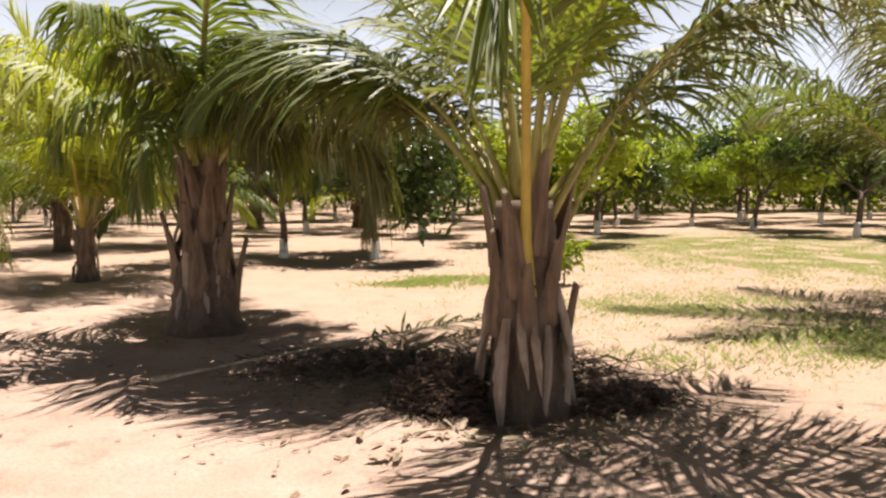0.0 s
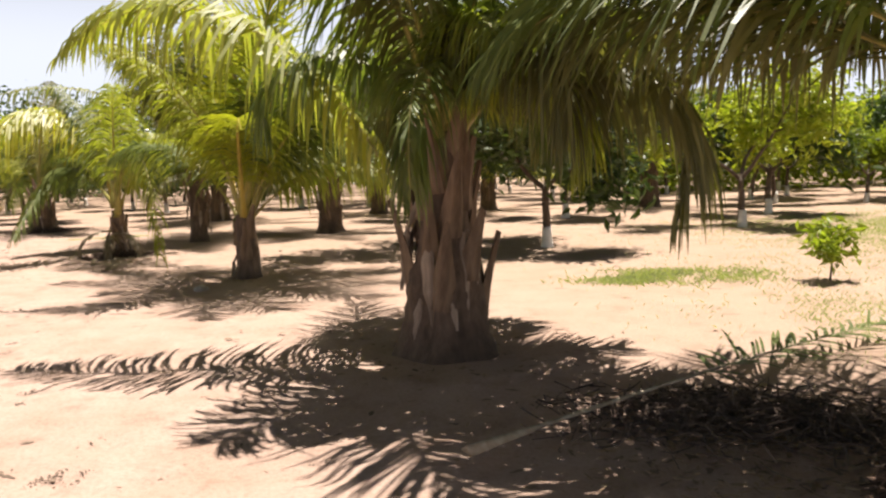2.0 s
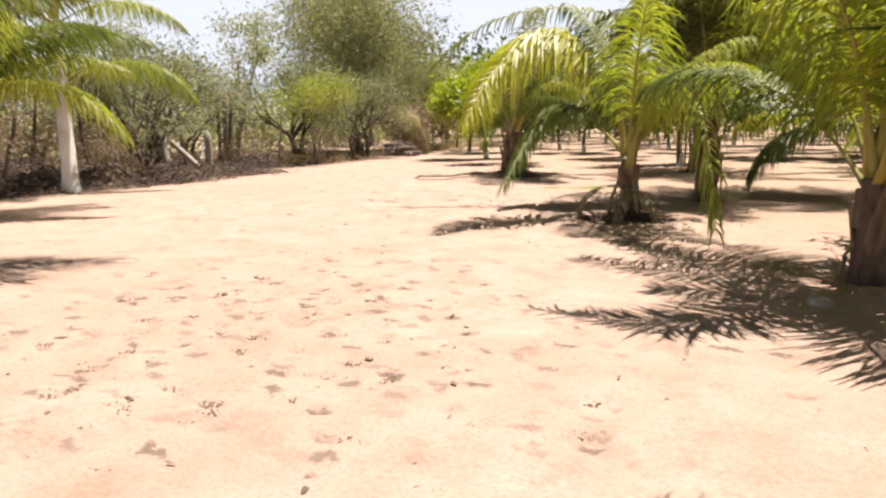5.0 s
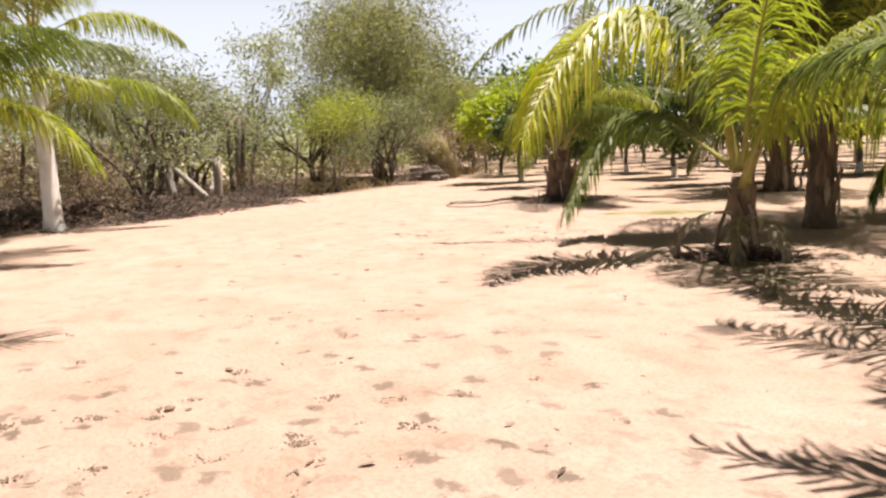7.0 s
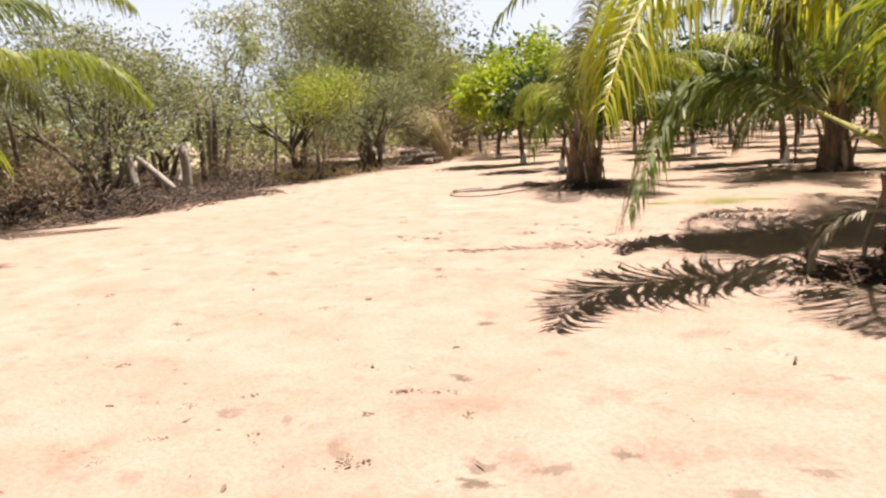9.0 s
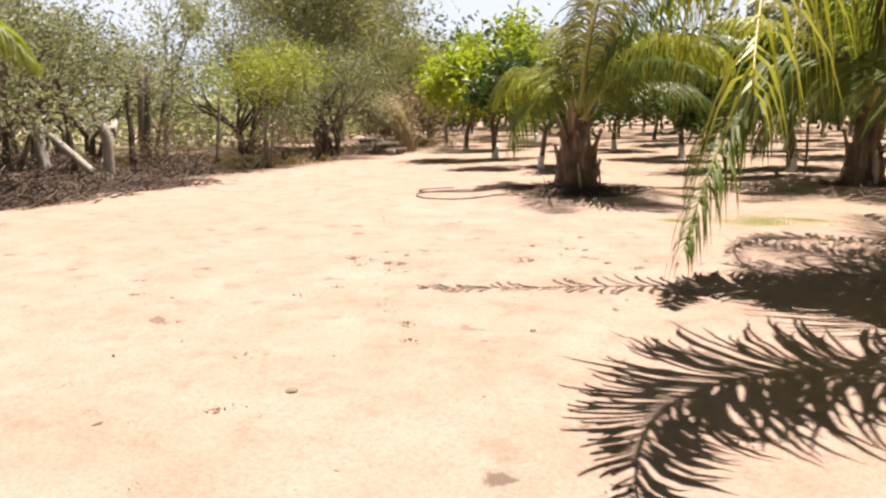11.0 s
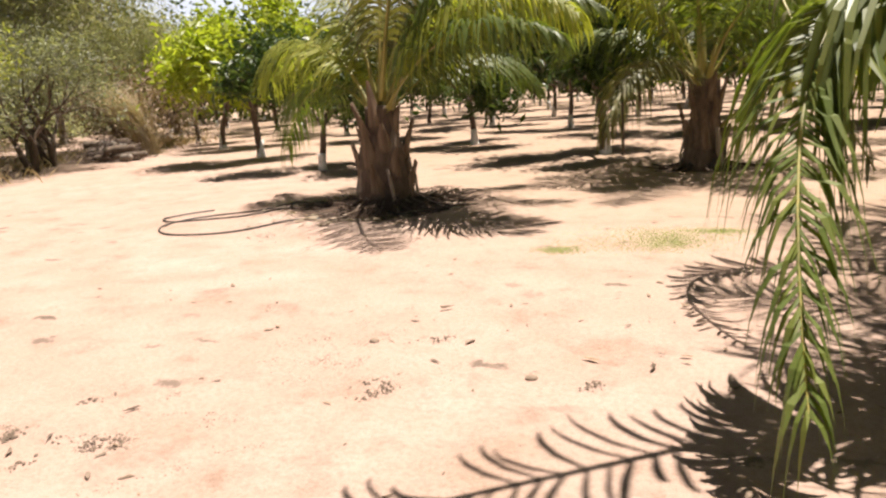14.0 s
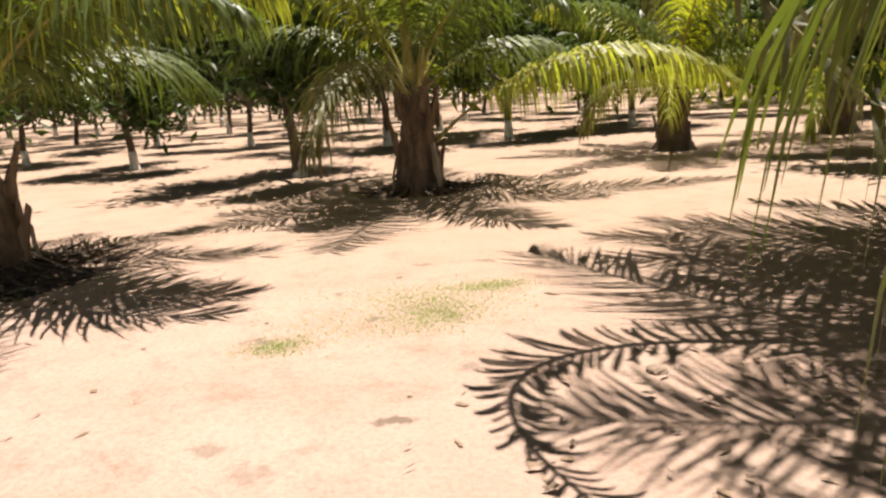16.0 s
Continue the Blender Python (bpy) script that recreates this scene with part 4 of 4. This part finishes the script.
log("bare_trunk", "bare grey trunk rising from the brush", (-30.4, 22.9, -0.1), (-30.2, 22.8, 2.8), 0.17, 0.12, PALE_WOOD, "trunk")


for x, y, lx, ly, h, r in ((-27.2, 15.6, 0.3, -0.4, 2.4, 0.08), (-26.6, 17.1, -0.5, 0.5, 2.6, 0.09), (-26.7, 17.2, 0.2, 0.9, 2.2, 0.07), (-28.0, 19.4, 0.1, -0.3, 2.7, 0.08), (-28.7, 21.3, -0.2, 0.2, 3.0, 0.10), (-29.1, 22.0, 0.2, 0.1, 2.8, 0.12), (-28.3, 21.6, 0.3, 0.5, 2.3, 0.07), (-27.9, 23.4, -0.2, 0.4, 2.2, 0.06), (-28.0, 14.2, 0.4, 0.2, 2.5, 0.08), (-25.9, 12.6, 0.2, 0.5, 2.3, 0.07)):
    log("dark_stem", "dark crooked stem standing in the scrub", (x, y, -0.1), (x + lx, y + ly, h), r, r * 0.5, BARK, "stem")


def brush_pile(label, x, y, w, d, h, count, seed, mat=None, rmax=0.018, short=1.0):
    """A heap of cut branches and twigs; the twigs are too many to count."""
    rng, s = random.Random(seed), Soup()
    for _ in range(count):
        u, v = rng.gauss(0, 0.42), rng.gauss(0, 0.42)
        z = max(0.02, h * (1 - u * u - v * v) * rng.random())
        c = Vector((u * w, v * d, z))
        a, e, ln = rng.uniform(0, 6.28), rng.gauss(0, 0.35), rng.uniform(0.3, 1.2) * min(1.0, 0.1 + 0.5 * w) * short
        dv = Vector((math.cos(a) * math.cos(e), math.sin(a) * math.cos(e), math.sin(e))) * ln * 0.5
        r = rng.uniform(0.004, rmax)
        pts = [c - dv, c + Vector((rng.uniform(-1, 1), rng.uniform(-1, 1), rng.uniform(-0.5, 0.5))) * 0.07, c + dv]
        for p in pts:
            p.z = max(p.z, 0.0)
        s.tube(pts, [r, r * 0.9, r * 0.5], 4, cap=False)
    ob = tagged(new("brush_pile", s.mesh("brush_pile", mat or TWIG)), label, "brush pile", kind="stuff")
    ob.matrix_basis = Matrix.Translation((x, y, float(ground_height(x, y))))


for k, (x, y, w, d, h) in enumerate(((-25.0, 13.2, 1.4, 1.5, 0.5), (-25.4, 16.2, 1.8, 1.8, 0.5), (-25.9, 18.8, 1.3, 1.3, 0.16), (-26.9, 21.4, 1.5, 1.5, 0.35), (-27.9, 14.3, 2.0, 2.0, 0.7), (-29.0, 18.0, 2.0, 2.0, 0.7), (-28.6, 26.3, 1.2, 1.6, 0.3), (-23.8, 15.9, 1.1, 1.6, 0.16), (-24.6, 18.6, 1.3, 1.6, 0.16), (-24.9, 11.2, 1.2, 1.2, 0.5), (-26.6, 10.8, 1.6, 1.6, 0.7), (-27.0, 12.9, 1.6, 1.4, 0.7), (-27.6, 17.2, 1.5, 1.6, 0.6))):
    brush_pile("heap of dry brown branches and twigs beside the track", x, y, w, d, h, 620, 500 + k)
for k, (x, y, w, d, h) in enumerate(((-24.0, 12.2, 1.2, 1.0, 0.2), (-25.6, 14.7, 1.3, 1.2, 0.55), (-26.3, 17.6, 1.3, 1.2, 0.4), (-28.9, 19.6, 1.4, 1.4, 0.6), (-28.2, 22.6, 1.2, 1.2, 0.4), (-27.9, 24.0, 1.0, 1.2, 0.2))):
    brush_pile("heap of dark rotting branches at the scrub's foot", x, y, w, d, h, 520, 560 + k, HUSK, 0.02)
prng = random.Random(77)
for k in range(16):
    tier, u = (0, 1, 2)[(k > 7) + (k > 12)], prng.uniform(-0.75, 0.75)
    x, y, z = -28.1 - u * 0.9, 31.0 + u * 0.6, 0.1 + 0.19 * tier
    a, ln = prng.uniform(-0.7, 0.5), prng.uniform(0.4, 0.75)
    log("cut_log", "short cut grey-brown log in a pile at the track's edge", (x - ln * math.cos(a), y - ln * math.sin(a), z), (x + ln * math.cos(a), y + ln * math.sin(a), z + prng.uniform(-0.02, 0.12)), prng.uniform(0.09, 0.14), 0.09, BARK_GREY if k % 3 else BARK)
brush_pile("cut branches heaped on a pile of logs", -28.2, 31.1, 1.1, 0.9, 0.7, 260, 520, TWIG, 0.022)


def plume(label, x, y, h, lean, count, seed):
    """A tall spray of bleached grass stems fanning over to one side."""
    rng, s = random.Random(seed), Soup()
    for _ in range(count):
        b = Vector((rng.gauss(0, 0.16), rng.gauss(0, 0.16), 0))
        top = h * rng.uniform(0.45, 1.0)
        d = Vector((lean[0] + rng.gauss(0, 0.2), lean[1] + rng.gauss(0, 0.2), 0)) * top
        w = Vector((rng.uniform(-1, 1), rng.uniform(-1, 1), 0)).normalized() * 0.006
        pts = [b + d * (q * q) + Vector((0, 0, top * q)) for q in (0, 0.35, 0.7, 1)]
        ring = []
        for k, p in enumerate(pts):
            ring += [p - w * (1, 1.1, 1.8, 0.4)[k], p + w * (1, 1.1, 1.8, 0.4)[k]]
        s.add(ring, [(2 * j, 2 * j + 1, 2 * j + 3, 2 * j + 2) for j in range(3)])
    ob = tagged(new("plume_grass", s.mesh("plume_grass", TAN_GRASS)), label, "grass", kind="stuff")
    ob.matrix_basis = Matrix.Translation((x, y, float(ground_height(x, y))))


plume("tall pale dry grass plume leaning beside a log pile", -28.4, 33.0, 2.5, (-0.55, -0.1), 700, 91)


# ---------------------------------------------------------------- grass, litter and other ground cover (past counting)
def blades(name, label, spots, mat, seed, hmin, hmax, width=0.006):
    rng, s = random.Random(seed), Soup()
    for x, y, rx, ry, n in spots:
        for _ in range(n):
            px, py = rng.gauss(x, rx * 0.5), rng.gauss(y, ry * 0.5)
            if noise.noise(Vector((px * 1.3, py * 1.3, seed))) < rng.uniform(-0.5, 0.25):
                continue
            z = float(hash_wave(px, py)) - 0.01
            h, b = rng.uniform(hmin, hmax), rng.uniform(0, 6.28)
            lx, ly = math.cos(b) * h * rng.uniform(0.4, 1.6), math.sin(b) * h * rng.uniform(0.4, 1.6)
            wx, wy = -math.sin(b) * width, math.cos(b) * width
            s.add([(px - wx, py - wy, z), (px + wx, py + wy, z), (px + lx * 0.4 + wx * 0.7, py + ly * 0.4 + wy * 0.7, z + h * 0.65), (px + lx, py + ly, z + h)], [(0, 1, 2), (0, 2, 3)])
    tagged(new(name, s.mesh(name, mat)), label, "grass", kind="stuff")


blades("grass", "short sparse green grass in patches on sand", [(-12.5, 19.45, 0.7, 0.5, 11000), (-12.3, 19.2, 0.3, 0.25, 2500), (-13.15, 18.95, 0.2, 0.15, 2000), (-11.8, 19.75, 0.35, 0.15, 2600), (-11.0, 23.4, 0.5, 0.4, 350), (-9.8, 13.2, 0.6, 0.5, 120)], GRASS, 3, 0.008, 0.022, 0.0035)
blades("grass", "short green grass strip in the orchard", [(0.2, 11.7, 1.3, 0.8, 3200), (-0.4, 11.3, 0.8, 0.4, 1400), (4.2, 7.0, 1.6, 0.8, 2200), (2.0, 6.3, 0.8, 0.6, 500)], GRASS, 4, 0.03, 0.08, 0.007)
blades("grass", "thin green grass cover in the orchard", [(8.0, 14.0, 5.5, 4.0, 60000), (6.5, 19.0, 4.5, 3.5, 34000), (3.0, 9.0, 2.5, 1.5, 14000), (4.0, 6.5, 1.6, 1.0, 9000), (14.0, 20.0, 6.0, 5.0, 22000)], GRASS, 5, 0.02, 0.05, 0.0055)
blades("dry_grass", "tan dry grass tufts among brush", [(-28.2, 24.6, 1.8, 2.2, 1100), (-27.3, 22.2, 1.2, 1.4, 500), (-29.6, 16.5, 3.0, 3.0, 3200), (-30.8, 29.0, 1.6, 2.4, 900), (-34.0, 21.0, 4.0, 4.0, 4000), (-31.5, 36.5, 2.0, 3.0, 1500)], TAN_GRASS, 6, 0.1, 0.38, 0.009)


def litter(name, label, spots, mat, seed, smin, smax, lift=0.01, curl=0.16, slim=0.1):
    rng, s = random.Random(seed), Soup()
    for x, y, rx, ry, n in spots:
        for _ in range(n):
            px, py = rng.gauss(x, rx), rng.gauss(y, ry)
            z = float(ground_height(px, py)) + lift * rng.random()
            ln, a = rng.uniform(smin, smax), rng.uniform(0, 6.28)
            w, c = ln * rng.uniform(slim, slim + 0.3), ln * rng.uniform(0.0, curl)
            ux, uy = math.cos(a), math.sin(a)
            rim = []
            for k in range(6):
                t = k * 1.0472 + rng.uniform(-0.4, 0.4)
                p, q = math.cos(t) * ln * 0.5 * rng.uniform(0.4, 1.1), math.sin(t) * w * 0.5 * rng.uniform(0.3, 1.4)
                rim.append((px + ux * p - uy * q, py + uy * p + ux * q, z + 0.003 + c * rng.random()))
            s.add(rim, [(0, 1, 2), (0, 2, 3), (0, 3, 5), (3, 4, 5)])
    tagged(new(name, s.mesh(name, mat)), label, "leaf litter", kind="stuff")


litter("leaf_litter", "small dry brown leaves scattered on the sand", [(-9.6, 8.0, 1.3, 1.4, 90), (-6.5, 6.4, 1.6, 1.6, 40), (-11.5, 10.4, 1.6, 1.6, 50), (-13.5, 13.5, 2.0, 2.0, 60), (-13.8, 18.0, 2.0, 1.6, 60), (-17.5, 15.5, 2.5, 2.5, 60), (-3.5, 4.5, 1.2, 1.0, 60)], LITTER, 7, 0.025, 0.085, 0.0)
litter("leaf_litter", "dry brown palm litter under the palms", [(0.3, 5.8, 0.9, 0.45, 900), (-0.3, 5.3, 0.6, 0.4, 400), (0.4, 4.6, 0.8, 0.55, 520), (1.4, 4.3, 0.9, 0.4, 260), (-0.7, 5.2, 0.6, 0.5, 260), (-2.5, 7.3, 0.9, 0.7, 260), (-9.3, 14.3, 0.6, 0.5, 320), (-15.6, 21.0, 0.75, 0.65, 620), (-11.6, 24.2, 0.7, 0.5, 260), (-5.9, 11.9, 0.6, 0.5, 160), (-11.0, 17.2, 0.9, 0.7, 200)], LITTER, 9, 0.03, 0.13, 0.02)
litter("leaf_litter", "pale bleached palm straw round a bole", [(0.7, 4.4, 0.6, 0.35, 120), (-15.6, 20.7, 0.6, 0.35, 160), (-16.3, 21.1, 0.4, 0.2, 50), (-9.2, 14.1, 0.45, 0.35, 110)], PALM_DRY, 10, 0.08, 0.28, 0.02)


# flat soil-coloured flakes added for the dark inside old footprints
litter("leaf_litter", "flat dark scraps standing in for shade in old footprints", [(-9.4, 8.0, 0.85, 1.05, 26), (-8.0, 6.4, 0.9, 0.8, 10), (-11.6, 9.6, 1.2, 1.2, 12), (-13.6, 13.2, 1.3, 1.3, 12), (-14.0, 16.4, 0.3, 0.25, 6), (-14.6, 15.2, 0.35, 0.3, 5), (-4.6, 4.4, 0.8, 0.8, 25)], SOIL_CRUMB, 14, 0.05, 0.13, 0.003)


def clods(label, spots, seed):
    """Kicked-up crumbs of soil lying in footprint-sized clusters."""
    rng, s = random.Random(seed), Soup()
    for x, y, rx, ry, n in spots:
        for _ in range(n):
            cx, cy, a, ln = rng.gauss(x, rx), rng.gauss(y, ry), rng.gauss(0.6, 0.5), rng.uniform(0.08, 0.24)
            for _k in range(rng.randint(12, 34)):
                u, v = rng.gauss(0, 0.3) * ln, rng.gauss(0, 0.026)
                px, py = cx + u * math.cos(a) - v * math.sin(a), cy + u * math.sin(a) + v * math.cos(a)
                z, r = float(ground_height(px, py)), rng.uniform(0.003, 0.011)
                t = rng.uniform(0, 6.28)
                ring = [(px + r * q * math.cos(t + k * 1.57), py + r * q * math.sin(t + k * 1.57), z - 0.004) for k, q in enumerate((1.3, 0.9, 1.4, 0.8))]
                s.add(ring + [(px + rng.uniform(-0.4, 0.4) * r, py, z + r * rng.uniform(0.2, 0.5))], [(0, 1, 4), (1, 2, 4), (2, 3, 4), (3, 0, 4)])
    tagged(new("soil_crumbs", s.mesh("soil_crumbs", SOIL_CRUMB)), label, "soil crumbs", kind="stuff")


clods("kicked-up brown soil crumbs in footprints on the track", [(-9.4, 8.0, 0.95, 1.1, 210), (-7.0, 6.6, 1.4, 1.2, 90), (-11.2, 10.2, 1.2, 1.2, 70), (-13.8, 13.0, 1.2, 1.4, 60), (-13.9, 16.4, 0.35, 0.3, 45), (-14.6, 15.2, 0.4, 0.35, 40), (-17.0, 16.5, 2.0, 2.2, 25), (-4.2, 4.6, 0.8, 0.8, 60), (3.0, 6.0, 1.5, 0.8, 90)], 12)


brush_pile("low heap of dark fibrous husk beside a palm bole", -0.04, 4.85, 0.42, 0.34, 0.34, 3200, 530, HUSK, 0.007, 0.4)
brush_pile("low heap of dark fibrous husk beside a palm bole", 1.25, 4.9, 0.4, 0.3, 0.14, 1400, 531, HUSK, 0.008, 0.45)
brush_pile("thin spread of dead leaf bits darkening shaded ground between two palms", 0.3, 5.75, 1.3, 0.65, 0.05, 800, 535, TWIG, 0.007, 0.45)
# second spread of dark bits, added to deepen the palm's shade
brush_pile("thin spread of dead leaf bits darkening shaded ground between two palms", -0.8, 6.1, 1.0, 0.6, 0.05, 600, 536, TWIG, 0.007, 0.45)
brush_pile("ring of dark dead leaf bits round a palm", -15.6, 20.95, 0.9, 0.8, 0.16, 520, 532, HUSK, 0.008)
brush_pile("ring of dark dead leaf bits round a palm", -9.4, 14.45, 0.7, 0.5, 0.2, 360, 533, HUSK, 0.008)


def stub_ring(label, x, y, r0, r1, count, seed, mat, rise=0.16, arc=(0.0, 6.28)):
    """Dead leaf stalks and torn leaflets lying like spokes round a bole, propped on the soil it stands in."""
    rng, s = random.Random(seed), Soup()
    for _ in range(count):
        a = rng.uniform(*arc)
        ri, ro = r0 * rng.uniform(0.8, 1.4), r1 * rng.uniform(0.55, 1.1)
        sway, top = rng.gauss(0, 0.14), rise * rng.uniform(0.3, 1.2)
        pts = []
        for k in range(4):
            q = k / 3
            r, t = ri + (ro - ri) * q, a + sway * q
            px, py = x + r * math.cos(t), y + r * math.sin(t)
            pts.append(Vector((px - x, py - y, float(ground_height(px, py)) + 0.012 + top * (1 - q) ** 1.4)))
        w = rng.uniform(0.006, 0.022)
        s.tube(pts, [w, w * 0.95, w * 0.75, w * 0.3], 4, cap=False)
    ob = tagged(new("palm_debris", s.mesh("palm_debris", mat)), label, "palm debris", kind="stuff")
    ob.matrix_basis = Matrix.Translation((x, y, 0))


stub_ring("ring of dark dead leaf stalks splayed round a palm's foot", -15.6, 21.25, 0.25, 1.15, 260, 541, HUSK)
stub_ring("pale broken leaf stalks splayed round a palm's foot", -15.6, 21.25, 0.3, 1.0, 60, 542, SHEATH, 0.2)
stub_ring("dead leaf stalks splayed round a small palm's foot", -9.45, 14.7, 0.15, 0.8, 90, 543, HUSK, 0.14)
stub_ring("dead leaf stalks splayed round a palm's foot", -11.75, 24.6, 0.25, 0.9, 90, 544, HUSK, 0.12)


def fallen(label, x, y, az, ln, leaf, rib, seed, blade=0.6, hang=0.3, bare=0.12, lift=0.05, thick=0.03):
    rng = random.Random(seed)
    root = tagged(new("fallen_frond"), label, "frond")
    z = float(ground_height(x, y))
    root.matrix_basis = Matrix.Translation((x, y, z))
    frond(root, (0, 0, lift), az, 1, 2, ln, leaf, rib, rng, lat=-6, hang=hang, pairs=46, blade=blade, floor_z=0.04, bare=bare, thick=thick)


fallen("fallen dead frond with a pale stripped midrib", -2.15, 5.26, 43, 4.5, PALM_GREEN, RACHIS_DRY, 1, 0.5, bare=0.42, lift=0.1, thick=0.026)
fallen("dead brown frond lying at a palm's foot", -9.1, 14.4, -70, 1.7, PALM_DRY, RACHIS_DRY, 2, 0.45)
fallen("dead grey frond lying in a palm's litter", -16.1, 21.7, 190, 1.3, PALM_DRY, RACHIS_DRY, 3, 0.35)
fallen("dead grey frond lying in a palm's litter", -15.3, 20.9, -75, 1.0, PALM_DRY, RACHIS_DRY, 4, 0.35)


def hose(label, ctrl):
    """A thin irrigation hose laid in loops: a smooth line through a few points."""
    pts = []
    c = [Vector(p) for p in ctrl]
    for i in range(1, len(c) - 2):
        for k in range(12):
            t = k / 12
            p = 0.5 * ((2 * c[i]) + (c[i + 1] - c[i - 1]) * t + (2 * c[i - 1] - 5 * c[i] + 4 * c[i + 1] - c[i + 2]) * t * t + (3 * c[i] - c[i - 1] - 3 * c[i + 1] + c[i + 2]) * t ** 3)
            pts.append(Vector((p.x, p.y, float(ground_height(p.x, p.y)) + 0.014)))
    s = Soup()
    s.tube(pts, [0.0105] * len(pts), 7)
    tagged(new("irrigation_hose", s.mesh("irrigation_hose", HOSE, True)), label, "hose")


hose("thin black irrigation hose looped on the sand beside a palm", [(-15.4, 21.8), (-15.9, 21.55), (-17.0, 21.45), (-18.05, 20.95), (-18.2, 20.3), (-17.75, 19.8), (-17.0, 19.85), (-16.1, 20.3), (-15.7, 20.9), (-15.4, 21.4)])
hose("thin black irrigation hose looped on the sand beside a palm", [(-15.2, 21.4), (-15.7, 21.25), (-16.7, 21.0), (-17.6, 20.85), (-18.25, 20.6), (-18.6, 20.9), (-18.2, 21.5), (-17.6, 21.9)])


def stone(label, x, y, r, seed, mat):
    rng = random.Random(seed)
    bm = bmesh.new()
    bmesh.ops.create_icosphere(bm, subdivisions=2, radius=r)
    for v in bm.verts:
        v.co *= 1 + 0.22 * noise.noise(v.co * (1.6 / r) + Vector((seed, 0, 0)))
        v.co.z *= 0.55
    me = bpy.data.meshes.new("stone")
    bm.to_mesh(me)
    bm.free()
    me.materials.append(mat)
    ob = tagged(new("stone", me), label, "stone")
    ob.matrix_basis = Matrix.Translation((x, y, float(ground_height(x, y)) + 0.1 * r)) @ Matrix.Rotation(rng.uniform(0, 6), 4, "Z")


stone("pale rounded stone on sand by a palm's shadow", -6.1, 10.85, 0.1, 1, PALE_WOOD)
for k, (x, y, r) in enumerate(((-10.6, 8.5, 0.03), (-12.9, 16.2, 0.035), (-12.0, 15.3, 0.04), (-13.9, 16.6, 0.03), (-8.2, 7.9, 0.03), (-13.0, 12.4, 0.035), (-11.4, 18.1, 0.05))):
    stone("small dark clod lying on the sand", x, y, r, 20 + k, SOIL_CRUMB)


# ---------------------------------------------------------------- distance: woods that close the view
def far_woods(label, line, height, depth, count, leaf, size, seed):
    rng, tips = random.Random(seed), []
    for _ in range(count):
        t = rng.random() * (len(line) - 1)
        i = min(int(t), len(line) - 2)
        a, b = Vector(line[i]), Vector(line[i + 1])
        p = a.lerp(b, t - i)
        out = (b - a).orthogonal().normalized()
        p = p + out * rng.uniform(-depth, depth)
        top = height * (0.55 + 0.6 * abs(noise.noise(Vector((p.x * 0.13, p.y * 0.13, seed)))) + 0.35 * abs(noise.noise(Vector((p.x * 0.4, p.y * 0.4, seed)))))
        tips.append((Vector((p.x, p.y, top * (1 - rng.random() ** 1.5 * 0.95))), Vector((0, 0, 1))))
    s = leaf_soup(rng, tips, 7, size, size * 1.1, 0.5, 0.2)
    tagged(new("far_woods", s.mesh("far_woods", leaf)), label, "woods", kind="stuff")


far_woods("distant dark green woods behind the orchard", [(-62, 70), (-30, 92), (10, 98), (45, 85), (75, 60)], 10.5, 5, 5200, MANGO_DARK, 0.75, 1)
far_woods("distant yellow-green bushes behind the orchard", [(2, 40), (12, 44), (24, 42), (38, 34)], 5.0, 3, 2600, MANGO_LIGHT, 0.42, 2)
far_woods("grey-green scrub behind the track's edge", [(-38, 2), (-42, 14), (-43, 26), (-44, 38), (-52, 52), (-60, 66)], 3.6, 4, 3000, SCRUB_LEAF, 0.4, 3)
far_woods("dull olive woods at the end of the track", [(-66, 60), (-52, 68), (-40, 70)], 8.0, 4, 1600, CASU_LEAF, 0.5, 4)
